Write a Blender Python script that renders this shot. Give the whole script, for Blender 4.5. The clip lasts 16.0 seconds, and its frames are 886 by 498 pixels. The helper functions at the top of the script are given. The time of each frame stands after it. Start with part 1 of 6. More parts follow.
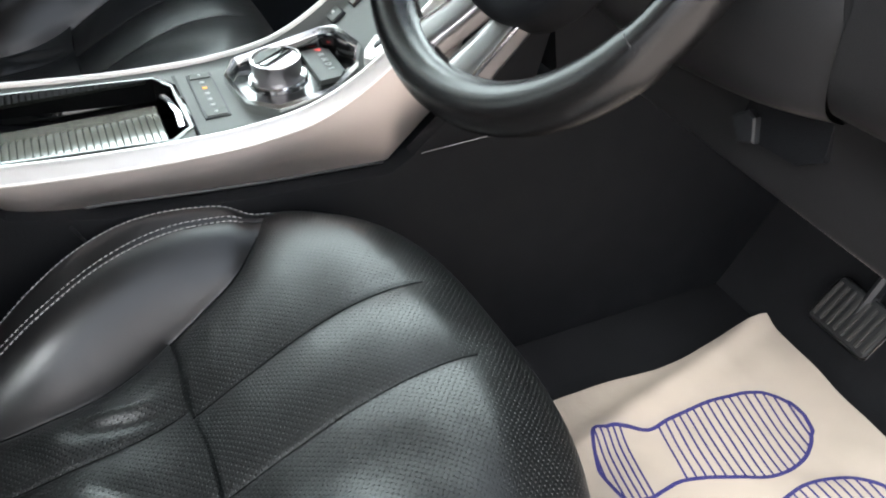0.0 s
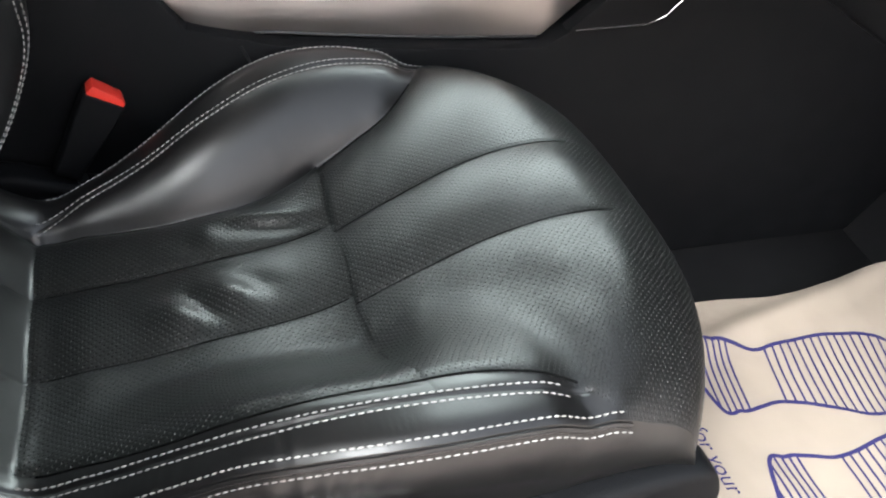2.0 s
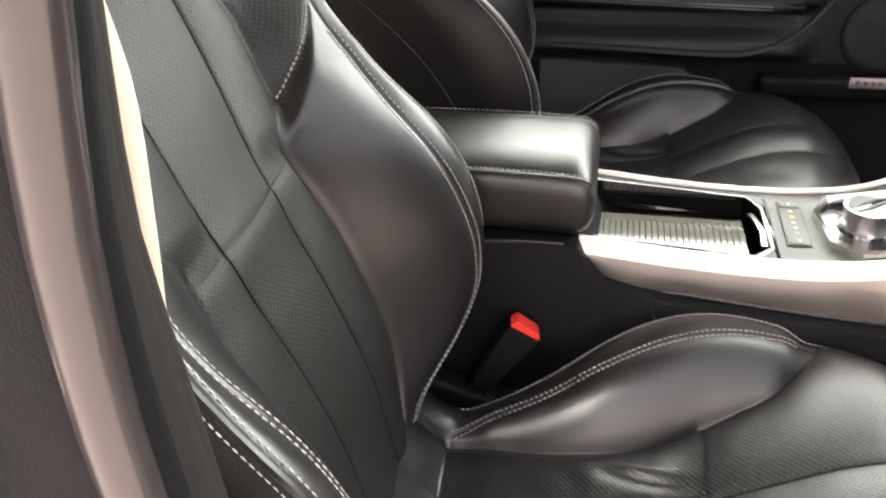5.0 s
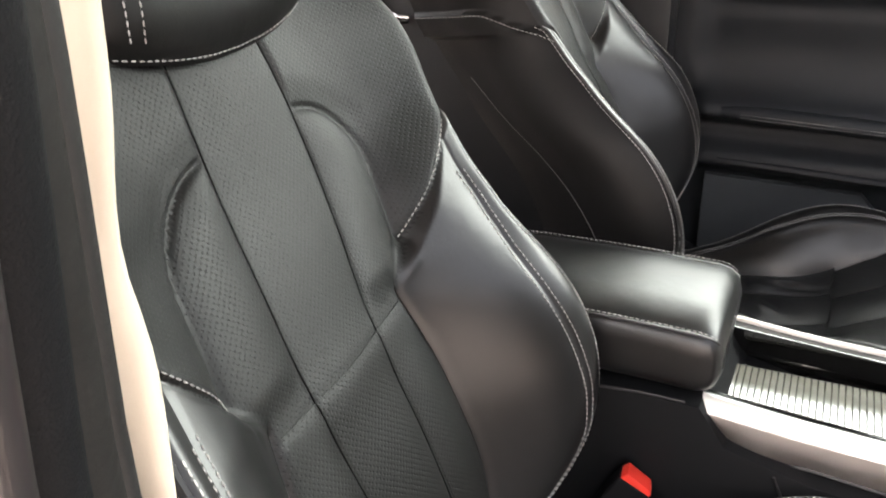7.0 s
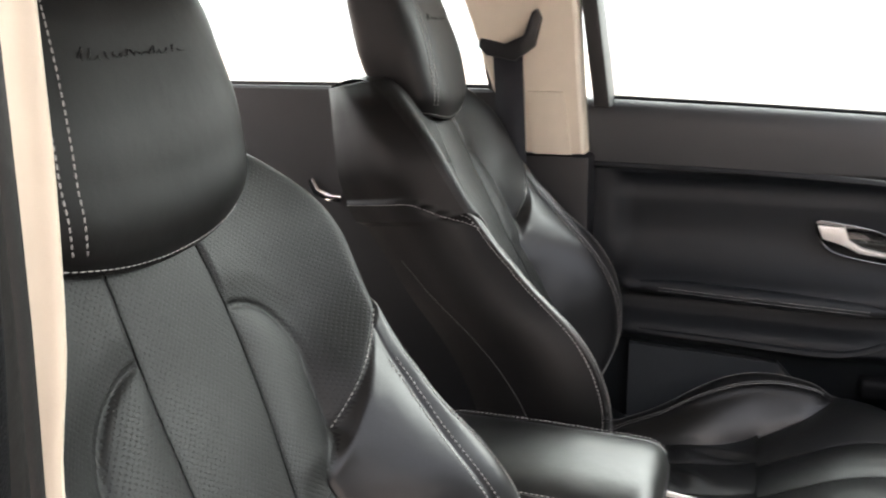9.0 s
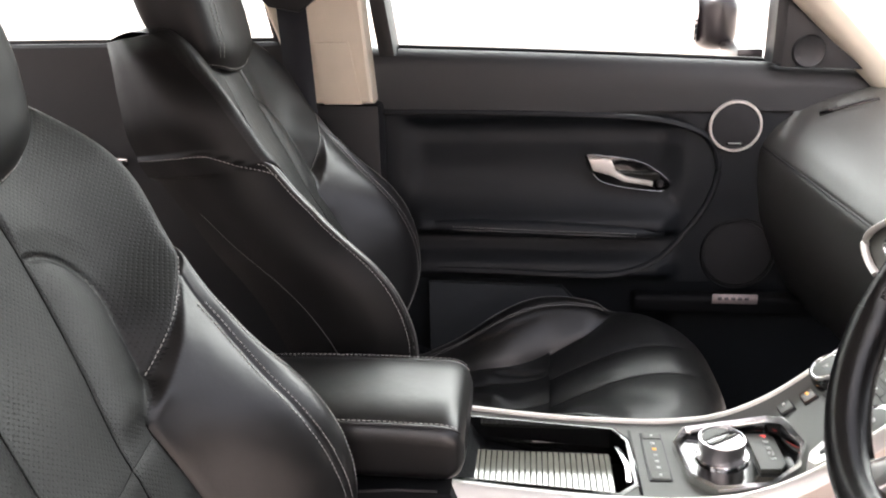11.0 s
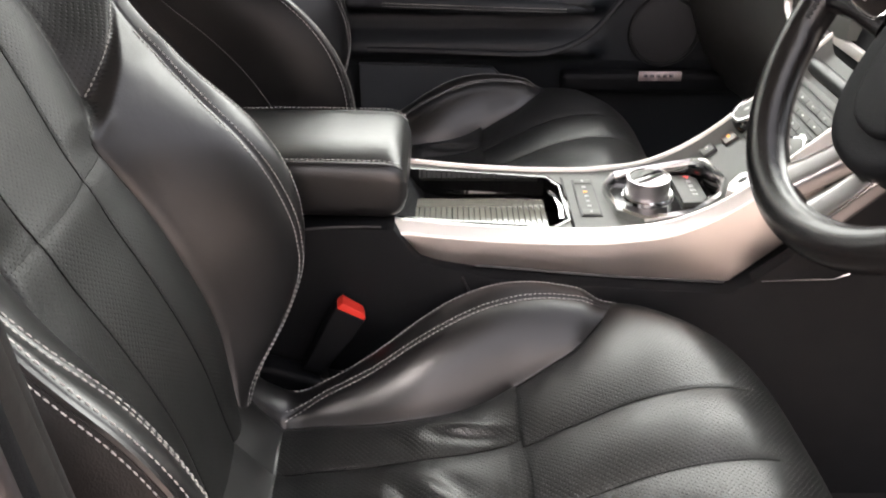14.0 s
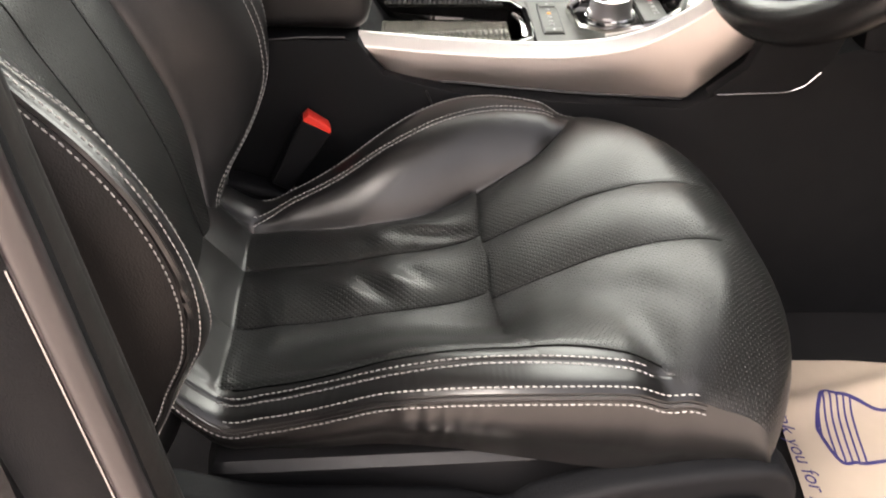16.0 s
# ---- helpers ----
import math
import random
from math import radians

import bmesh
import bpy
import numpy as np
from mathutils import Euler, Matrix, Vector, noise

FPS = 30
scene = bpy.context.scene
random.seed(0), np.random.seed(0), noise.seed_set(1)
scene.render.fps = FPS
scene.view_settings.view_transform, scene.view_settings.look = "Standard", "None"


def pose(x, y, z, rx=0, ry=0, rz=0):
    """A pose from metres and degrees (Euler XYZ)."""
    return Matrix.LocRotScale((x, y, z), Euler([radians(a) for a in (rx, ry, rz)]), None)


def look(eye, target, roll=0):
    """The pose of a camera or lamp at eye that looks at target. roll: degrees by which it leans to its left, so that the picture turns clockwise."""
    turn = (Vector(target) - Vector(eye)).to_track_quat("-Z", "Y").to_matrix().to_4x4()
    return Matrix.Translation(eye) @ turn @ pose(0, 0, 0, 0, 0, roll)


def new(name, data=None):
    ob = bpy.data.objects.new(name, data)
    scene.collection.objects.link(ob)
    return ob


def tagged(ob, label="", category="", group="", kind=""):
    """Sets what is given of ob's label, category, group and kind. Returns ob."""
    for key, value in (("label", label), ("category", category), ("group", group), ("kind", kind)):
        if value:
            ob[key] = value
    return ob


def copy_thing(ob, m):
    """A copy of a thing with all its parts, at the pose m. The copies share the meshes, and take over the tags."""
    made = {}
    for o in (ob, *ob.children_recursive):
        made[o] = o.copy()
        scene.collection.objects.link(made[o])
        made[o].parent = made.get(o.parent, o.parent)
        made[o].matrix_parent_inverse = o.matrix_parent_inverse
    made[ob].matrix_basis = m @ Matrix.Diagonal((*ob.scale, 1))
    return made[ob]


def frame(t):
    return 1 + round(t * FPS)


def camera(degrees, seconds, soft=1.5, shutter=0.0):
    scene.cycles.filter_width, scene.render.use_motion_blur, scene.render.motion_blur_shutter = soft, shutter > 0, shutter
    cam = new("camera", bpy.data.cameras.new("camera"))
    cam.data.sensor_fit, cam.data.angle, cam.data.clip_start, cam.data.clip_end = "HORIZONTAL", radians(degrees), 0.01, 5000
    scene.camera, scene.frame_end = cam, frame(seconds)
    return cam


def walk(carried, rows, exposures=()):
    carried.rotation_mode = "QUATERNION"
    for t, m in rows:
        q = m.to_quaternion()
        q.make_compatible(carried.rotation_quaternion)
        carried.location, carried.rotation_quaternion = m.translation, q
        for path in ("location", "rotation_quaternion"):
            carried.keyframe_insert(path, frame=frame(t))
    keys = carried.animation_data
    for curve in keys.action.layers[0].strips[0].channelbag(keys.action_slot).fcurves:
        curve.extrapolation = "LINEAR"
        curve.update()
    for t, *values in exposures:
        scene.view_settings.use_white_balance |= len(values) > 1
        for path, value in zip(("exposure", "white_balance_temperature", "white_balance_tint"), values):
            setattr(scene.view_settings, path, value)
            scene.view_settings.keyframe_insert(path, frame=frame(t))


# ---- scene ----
cam = camera(55.1, 16.0, soft=1.9, shutter=0.4)
PATH = [
    (0, (-0.009, -0.479, 0.887), (0.662, 0.944, -0.348), 1.3),
    (0.5, (-0.03, -0.501, 0.864), (0.606, 0.956, -0.35), 2.1),
    (1, (-0.063, -0.499, 0.838), (0.544, 0.947, -0.403), 4.5),
    (1.5, (-0.062, -0.514, 0.837), (0.446, 0.922, -0.459), 5.2),
    (2, (-0.072, -0.542, 0.824), (0.378, 0.893, -0.494), 5.2),
    (2.5, (-0.09, -0.563, 0.821), (0.302, 0.887, -0.5), 4.1),
    (3, (-0.104, -0.57, 0.835), (0.148, 0.928, -0.465), 1.7),
    (3.5, (-0.108, -0.561, 0.859), (-0.024, 1.0, -0.388), 0.3),
    (4, (-0.115, -0.558, 0.887), (-0.198, 1.055, -0.293), -0.3),
    (4.5, (-0.113, -0.561, 0.913), (-0.358, 1.088, -0.192), -1.0),
    (5, (-0.113, -0.552, 0.944), (-0.472, 1.124, -0.085), -1.9),
    (5.2, (-0.109, -0.551, 0.949), (-0.519, 1.135, -0.046), -2.3),
    (7.3, (-0.067, -0.488, 1.019), (-0.883, 1.126, 0.163), -2.7),
    (7.5, (-0.066, -0.486, 1.022), (-0.909, 1.139, 0.217), -3.0),
    (8, (-0.066, -0.485, 1.029), (-0.911, 1.191, 0.34), -2.3),
    (8.5, (-0.06, -0.495, 1.043), (-0.84, 1.248, 0.446), -1.7),
    (9, (-0.063, -0.507, 1.048), (-0.72, 1.298, 0.491), -1.0),
    (9.2, (-0.071, -0.515, 1.049), (-0.646, 1.317, 0.489), -0.6),
    (11.3, (-0.054, -0.558, 1.027), (-0.226, 1.313, 0.342), -1.2),
    (11.5, (-0.056, -0.56, 1.021), (-0.215, 1.301, 0.305), -1.1),
    (12, (-0.058, -0.568, 1.005), (-0.19, 1.265, 0.216), -1.0),
    (12.5, (-0.058, -0.577, 0.99), (-0.166, 1.228, 0.136), -0.8),
    (13, (-0.065, -0.593, 0.976), (-0.146, 1.187, 0.069), -0.6),
    (13.5, (-0.072, -0.607, 0.961), (-0.116, 1.149, 0.004), -0.3),
    (14, (-0.075, -0.617, 0.943), (-0.081, 1.113, -0.06), 0.1),
    (14.5, (-0.077, -0.632, 0.928), (-0.039, 1.066, -0.128), 0.5),
    (15, (-0.061, -0.65, 0.904), (-0.023, 1.006, -0.217), 1.2),
    (15.5, (-0.059, -0.679, 0.884), (-0.035, 0.945, -0.282), 1.0),
    (16, (-0.055, -0.701, 0.864), (-0.014, 0.908, -0.324), 0.9),
]
walk(cam, [(t, look(eye, target, roll)) for t, eye, target, roll in PATH],
     [(0, 2.04, 5950, 6), (2.5, 2.08, 6200, 7), (5, 2.6, 6850, 15), (7.5, 2.6, 6650, 12), (8, 2.5, 6600, 12), (9, 2.2, 6550, 12), (11.5, 2.03, 6600, 17), (12.5, 2.3, 6700, 17), (14.5, 2.28, 6850, 17), (16, 2.18, 7050, 16)])

# ---- world and light ----
world = bpy.data.worlds.new("world")
scene.world = world
world.use_nodes = True
wn = world.node_tree
wn.nodes.clear()
w_sky = wn.nodes.new("ShaderNodeTexSky")
w_sky.sky_type, w_sky.sun_disc = "NISHITA", False
w_sky.sun_elevation, w_sky.sun_rotation = radians(51), radians(230)
w_sky.air_density, w_sky.dust_density, w_sky.ozone_density = 1.0, 4.0, 1.0
w_hs = wn.nodes.new("ShaderNodeHueSaturation")
w_hs.inputs["Saturation"].default_value = 0.25
w_bg = wn.nodes.new("ShaderNodeBackground")
w_bg.inputs["Strength"].default_value = 0.14
w_out = wn.nodes.new("ShaderNodeOutputWorld")
wn.links.new(w_sky.outputs[0], w_hs.inputs["Color"])
wn.links.new(w_hs.outputs[0], w_bg.inputs["Color"])
wn.links.new(w_bg.outputs[0], w_out.inputs["Surface"])

sun = new("sun", bpy.data.lights.new("sun", "SUN"))
sun.data.energy, sun.data.angle, sun.data.color = 1.0, radians(25), (1.0, 0.97, 0.92)
sun.matrix_world = look((-2.6, -2.2, 4.2), (0, 0, 0))


# ---- materials ----
def material(name, color, rough=0.5, metal=0.0, spec=0.5, var=0.08, scale=30.0, bump=0.0, bump_scale=200.0, kind="noise", coat=0.0):
    """A procedural surface: colour varied at two scales, roughness varied, fine relief."""
    m = bpy.data.materials.new(name)
    m.use_nodes = True
    t = m.node_tree
    b = t.nodes["Principled BSDF"]
    co = t.nodes.new("ShaderNodeTexCoord")
    n1 = t.nodes.new("ShaderNodeTexNoise")
    n1.inputs["Scale"].default_value, n1.inputs["Detail"].default_value = scale, 4
    n2 = t.nodes.new("ShaderNodeTexNoise")
    n2.inputs["Scale"].default_value, n2.inputs["Detail"].default_value = scale * 0.12, 3
    add = t.nodes.new("ShaderNodeMath")
    add.operation = "ADD"
    mix = t.nodes.new("ShaderNodeMix")
    mix.data_type = "RGBA"
    mix.inputs[6].default_value = (*[c * (1 - var * 2) for c in color], 1)
    mix.inputs[7].default_value = (*[min(1, c * (1 + var * 2)) for c in color], 1)
    half = t.nodes.new("ShaderNodeMath")
    half.operation, half.inputs[1].default_value = "MULTIPLY", 0.5
    for n in (n1, n2):
        t.links.new(co.outputs["Object"], n.inputs["Vector"])
    t.links.new(n1.outputs["Fac"], add.inputs[0])
    t.links.new(n2.outputs["Fac"], add.inputs[1])
    t.links.new(add.outputs[0], half.inputs[0])
    t.links.new(half.outputs[0], mix.inputs[0])
    t.links.new(mix.outputs[2], b.inputs["Base Color"])
    rr = t.nodes.new("ShaderNodeMapRange")
    rr.inputs["To Min"].default_value, rr.inputs["To Max"].default_value = max(0.02, rough * 0.8), min(1, rough * 1.2)
    t.links.new(n1.outputs["Fac"], rr.inputs["Value"])
    t.links.new(rr.outputs["Result"], b.inputs["Roughness"])
    b.inputs["Metallic"].default_value = metal
    b.inputs["Specular IOR Level"].default_value = spec
    b.inputs["Coat Weight"].default_value = coat
    b.inputs["Coat Roughness"].default_value = 0.05
    if bump:
        if kind == "grain":
            tex = t.nodes.new("ShaderNodeTexVoronoi")
            out = "Distance"
        else:
            tex = t.nodes.new("ShaderNodeTexNoise")
            tex.inputs["Detail"].default_value = 5
            out = "Fac"
        tex.inputs["Scale"].default_value = bump_scale
        t.links.new(co.outputs["Object"], tex.inputs["Vector"])
        bp = t.nodes.new("ShaderNodeBump")
        bp.inputs["Strength"].default_value, bp.inputs["Distance"].default_value = bump, 0.001
        t.links.new(tex.outputs[out], bp.inputs["Height"])
        t.links.new(bp.outputs[0], b.inputs["Normal"])
    return m


def leather(name, color, rough, perforated=False, spec=0.5, pebble=0.0003):
    """Grained leather: fine pebble, slow waves, worn gloss, and rows of small holes where perforated."""
    m = bpy.data.materials.new(name)
    m.use_nodes = True
    t = m.node_tree
    N, L = t.nodes.new, t.links.new
    b = t.nodes["Principled BSDF"]
    b.inputs["Specular IOR Level"].default_value = spec
    co = N("ShaderNodeTexCoord")

    def tex(kind, scale, detail=3):
        n = N(kind)
        n.inputs["Scale"].default_value = scale
        if kind == "ShaderNodeTexNoise":
            n.inputs["Detail"].default_value = detail
        L(co.outputs["Object"], n.inputs["Vector"])
        return n
    grain, wave, wear = tex("ShaderNodeTexVoronoi", 750), tex("ShaderNodeTexNoise", 22, 3), tex("ShaderNodeTexNoise", 9, 4)
    mix = N("ShaderNodeMix")
    mix.data_type = "RGBA"
    mix.inputs[6].default_value = (*[c * 0.75 for c in color], 1)
    mix.inputs[7].default_value = (*[c * 1.3 for c in color], 1)
    L(wear.outputs["Fac"], mix.inputs[0])
    col = mix.outputs[2]
    rr = N("ShaderNodeMapRange")
    rr.inputs["From Min"].default_value, rr.inputs["From Max"].default_value = 0.3, 0.7
    rr.inputs["To Min"].default_value, rr.inputs["To Max"].default_value = rough - 0.02, rough + 0.035
    L(wear.outputs["Fac"], rr.inputs["Value"])
    L(rr.outputs["Result"], b.inputs["Roughness"])
    b1 = N("ShaderNodeBump")
    b1.inputs["Strength"].default_value, b1.inputs["Distance"].default_value = 0.28, 0.003
    L(wave.outputs["Fac"], b1.inputs["Height"])
    b2 = N("ShaderNodeBump")
    b2.inputs["Strength"].default_value, b2.inputs["Distance"].default_value = 0.22, pebble
    L(grain.outputs["Distance"], b2.inputs["Height"])
    L(b1.outputs[0], b2.inputs["Normal"])
    last = b2
    if perforated:
        mp = N("ShaderNodeMapping")
        mp.inputs["Rotation"].default_value, mp.inputs["Scale"].default_value = (0, 0, radians(45)), (235, 235, 1)
        L(co.outputs["UV"], mp.inputs["Vector"])
        v = N("ShaderNodeTexVoronoi")
        v.voronoi_dimensions = "2D"
        v.inputs["Scale"].default_value, v.inputs["Randomness"].default_value = 1, 0.0
        L(mp.outputs[0], v.inputs["Vector"])
        hole = N("ShaderNodeMapRange")
        hole.inputs["From Min"].default_value, hole.inputs["From Max"].default_value = 0.15, 0.27
        L(v.outputs["Distance"], hole.inputs["Value"])
        dark = N("ShaderNodeMix")
        dark.data_type = "RGBA"
        dark.inputs[6].default_value = (0.003, 0.003, 0.003, 1)
        L(hole.outputs["Result"], dark.inputs[0])
        L(col, dark.inputs[7])
        col = dark.outputs[2]
        b3 = N("ShaderNodeBump")
        b3.inputs["Strength"].default_value, b3.inputs["Distance"].default_value = (0.8 if spec > 0.55 else 0.4), 0.0012
        L(hole.outputs["Result"], b3.inputs["Height"])
        L(last.outputs[0], b3.inputs["Normal"])
        last = b3
    L(col, b.inputs["Base Color"])
    L(last.outputs[0], b.inputs["Normal"])
    return m


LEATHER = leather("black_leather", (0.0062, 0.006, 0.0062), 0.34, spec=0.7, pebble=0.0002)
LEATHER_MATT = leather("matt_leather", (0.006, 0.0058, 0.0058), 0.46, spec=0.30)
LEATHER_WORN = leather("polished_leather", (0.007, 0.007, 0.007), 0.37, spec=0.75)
TONAL = material("tonal_thread", (0.045, 0.045, 0.047), 0.7, var=0.1, scale=300)
SEAM_SHADE = material("dark_seam_and_fold_shade", (0.002, 0.002, 0.002), 0.9, spec=0.1)
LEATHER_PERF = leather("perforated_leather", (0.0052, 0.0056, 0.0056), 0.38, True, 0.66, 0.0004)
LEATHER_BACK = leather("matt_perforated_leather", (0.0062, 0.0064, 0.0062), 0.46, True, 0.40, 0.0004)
SHELL = material("brown_black_vinyl", (0.0052, 0.0048, 0.005), 0.50, spec=0.28, var=0.1, scale=40, bump=0.2, bump_scale=700, kind="grain")
THREAD = material("pale_thread", (0.38, 0.375, 0.36), 0.7, var=0.1, scale=300)
DARK_THREAD = material("dark_thread", (0.014, 0.013, 0.013), 0.7, var=0.1, scale=300)
PLASTIC = material("black_plastic", (0.011, 0.011, 0.012), 0.4, var=0.1, scale=60, bump=0.15, bump_scale=1200)
SOFT = material("soft_black_trim", (0.0075, 0.008, 0.0095), 0.5, var=0.12, scale=25, bump=0.25, bump_scale=900, kind="grain")
PANEL = material("green_grey_panel", (0.092, 0.095, 0.086), 0.5, var=0.06, scale=80)
SILVER = material("silver_trim", (0.80, 0.77, 0.73), 0.36, metal=0.5, var=0.03, scale=60, bump=0.05, bump_scale=900)
BRUSHED = material("brushed_side_trim", (0.60, 0.55, 0.52), 0.40, metal=0.9, var=0.05, scale=25, bump=0.08, bump_scale=1500)
KNOB = material("satin_knob", (0.58, 0.55, 0.55), 0.34, metal=1.0, var=0.03)
BEZEL_METAL = material("satin_bezel", (0.82, 0.81, 0.80), 0.24, metal=1.0, var=0.03)
PRONG = material("dark_satin_metal", (0.26, 0.25, 0.25), 0.34, metal=1.0, var=0.04)
TRIM_DARK = material("matt_console_trim", (0.0042, 0.0046, 0.0056), 0.62, spec=0.17, var=0.12, scale=25, bump=0.3, bump_scale=900, kind="grain")
SHEEN = material("semi_matt_dash_trim", (0.012, 0.0115, 0.012), 0.38, var=0.10, scale=25, bump=0.15, bump_scale=900, kind="grain")
UNSEEN_WALL = material("unseen_wall_pale", (0.74, 0.64, 0.64), 0.9, spec=0.1, var=0.15, scale=4, bump=0.5, bump_scale=30)
KEY = material("brown_key", (0.06, 0.035, 0.025), 0.35, var=0.05)
CHROME = material("chrome", (0.72, 0.72, 0.72), 0.14, metal=1.0, var=0.01)
GLOSS = material("gloss_black", (0.006, 0.006, 0.006), 0.06, coat=0.5, var=0.05)
CARPET = material("black_carpet", (0.012, 0.012, 0.013), 0.95, spec=0.1, var=0.3, scale=120, bump=1.0, bump_scale=900)
CREAM = material("cream_trim", (0.72, 0.64, 0.52), 0.6, var=0.05, scale=40, bump=0.1, bump_scale=900)
HEADLINER = material("headliner_cloth", (0.20, 0.19, 0.175), 0.9, spec=0.1, var=0.08, scale=60, bump=0.3, bump_scale=900)
PAPER = material("cream_paper", (0.315, 0.262, 0.212), 0.85, var=0.10, scale=22, bump=0.5, bump_scale=45)
INK = material("blue_ink", (0.018, 0.015, 0.095), 0.8, var=0.1)
RED = material("red_plastic", (0.75, 0.045, 0.03), 0.4, var=0.04)
RUBBER = material("black_rubber", (0.009, 0.009, 0.009), 0.55, var=0.2, scale=50, bump=0.4, bump_scale=300)
BODY = material("dark_body_paint", (0.024, 0.020, 0.021), 0.35, var=0.05, coat=0.6)
SEAL = material("dusty_rubber", (0.010, 0.009, 0.0085), 0.65, spec=0.3, var=0.45, scale=60, bump=0.7, bump_scale=120)
CLOTH = material("woven_belt", (0.014, 0.015, 0.02), 0.8, var=0.1, bump=0.5, bump_scale=800)
CONCRETE = material("pale_concrete", (0.50, 0.41, 0.36), 0.85, var=0.15, scale=3, bump=0.4, bump_scale=60)

RIB = material("ribbed_gloss", (0.125, 0.122, 0.10), 0.16, spec=0.8, var=0.05, coat=0.6)
MARK = material("grey_print", (0.58, 0.58, 0.56), 0.6, var=0.05)
MARKDARK = material("dark_print", (0.2, 0.18, 0.2), 0.7, var=0.1)
RIM = material("smooth_rim_leather", (0.0065, 0.006, 0.006), 0.24, var=0.15, scale=40, bump=0.12, bump_scale=900, kind="grain")
THREAD_GREY = material("grey_thread", (0.06, 0.06, 0.06), 0.7, var=0.1)
SILVER_DARK = material("satin_silver", (0.45, 0.44, 0.44), 0.25, metal=0.9, var=0.03, scale=60)
CHROMEDARK = material("dark_chrome", (0.25, 0.25, 0.25), 0.2, metal=1.0, var=0.03)
BRIGHT = material("polished_silver", (0.85, 0.84, 0.83), 0.16, metal=1.0, var=0.02)
PAD = material("dash_pad", (0.046, 0.046, 0.043), 0.40, spec=0.8, var=0.1, scale=40, bump=0.3, bump_scale=900, kind="grain")
DOORSOFT = material("door_soft_black", (0.0085, 0.0105, 0.0135), 0.55, spec=0.4, var=0.12, scale=25, bump=0.25, bump_scale=900, kind="grain")
DOORTOP = material("door_top_black", (0.028, 0.030, 0.032), 0.5, var=0.1, scale=25, bump=0.25, bump_scale=900, kind="grain")
GREYCLOTH = material("grey_cloth", (0.035, 0.04, 0.045), 0.9, var=0.15, scale=90, bump=0.5, bump_scale=900)
GRILLE = material("speaker_mesh", (0.016, 0.016, 0.018), 0.6, var=0.2, scale=400, bump=0.8, bump_scale=1500)
STICKER = material("pink_paper", (0.5, 0.42, 0.42), 0.8, var=0.1, scale=100)
MIRROR = material("mirror", (0.9, 0.9, 0.9), 0.02, metal=1.0, var=0.0)
RUBBERGREY = material("worn_rubber", (0.032, 0.029, 0.026), 0.6, var=0.25, scale=80)


def lamp_material(name, color, strength):
    m = bpy.data.materials.new(name)
    m.use_nodes = True
    b = m.node_tree.nodes["Principled BSDF"]
    b.inputs["Base Color"].default_value = (*color, 1)
    b.inputs["Emission Color"].default_value = (*color, 1)
    b.inputs["Emission Strength"].default_value = strength
    return m


RED_LAMP = lamp_material("red_indicator", (1.0, 0.12, 0.1), 0.5)
AMBER = lamp_material("amber_indicator", (0.9, 0.42, 0.1), 0.25)



# ---- mesh helpers ----
def link(name, me, mat, parent=None, label="", smooth=True):
    if smooth:
        me.polygons.foreach_set("use_smooth", [True] * len(me.polygons))
    me.materials.append(mat)
    ob = new(name, me)
    if parent:
        ob.parent = parent
    if label:
        ob["label"] = label
    return ob


def part(name, bm, mat, parent=None, label="", smooth=True, sharp=35):
    """One bmesh as one mesh object."""
    bmesh.ops.recalc_face_normals(bm, faces=bm.faces)
    if smooth and sharp:
        for e in bm.edges:
            if len(e.link_faces) == 2 and e.calc_face_angle(0) > radians(sharp):
                e.smooth = False
    me = bpy.data.meshes.new(name)
    bm.to_mesh(me)
    bm.free()
    return link(name, me, mat, parent, label, smooth)


def raw(name, verts, faces, mat, parent=None, label="", smooth=True):
    me = bpy.data.meshes.new(name)
    me.from_pydata([tuple(v) for v in verts], [], [tuple(f) for f in faces])
    return link(name, me, mat, parent, label, smooth)


def thing(name, label, category, m=None, group="", kind=""):
    ob = new(name)
    if m is not None:
        ob.matrix_world = m
    return tagged(ob, label, category, group, kind)


def curve(*pts):
    """A smooth function through points (t, value), value a number or tuple."""
    ts = np.array([p[0] for p in pts], float)
    vs = np.array([np.atleast_1d(p[1]) for p in pts], float)
    d = np.gradient(vs, ts, axis=0)

    def f(t):
        t = np.clip(np.asarray(t, float), ts[0], ts[-1])
        i = np.clip(np.searchsorted(ts, t) - 1, 0, len(ts) - 2)
        h = ts[i + 1] - ts[i]
        u = (t - ts[i]) / h
        u_, h_ = u[..., None], h[..., None]
        r = (2 * u_**3 - 3 * u_**2 + 1) * vs[i] + (u_**3 - 2 * u_**2 + u_) * h_ * d[i] + (3 * u_**2 - 2 * u_**3) * vs[i + 1] + (u_**3 - u_**2) * h_ * d[i + 1]
        return r[..., 0] if vs.shape[1] == 1 else r
    return f


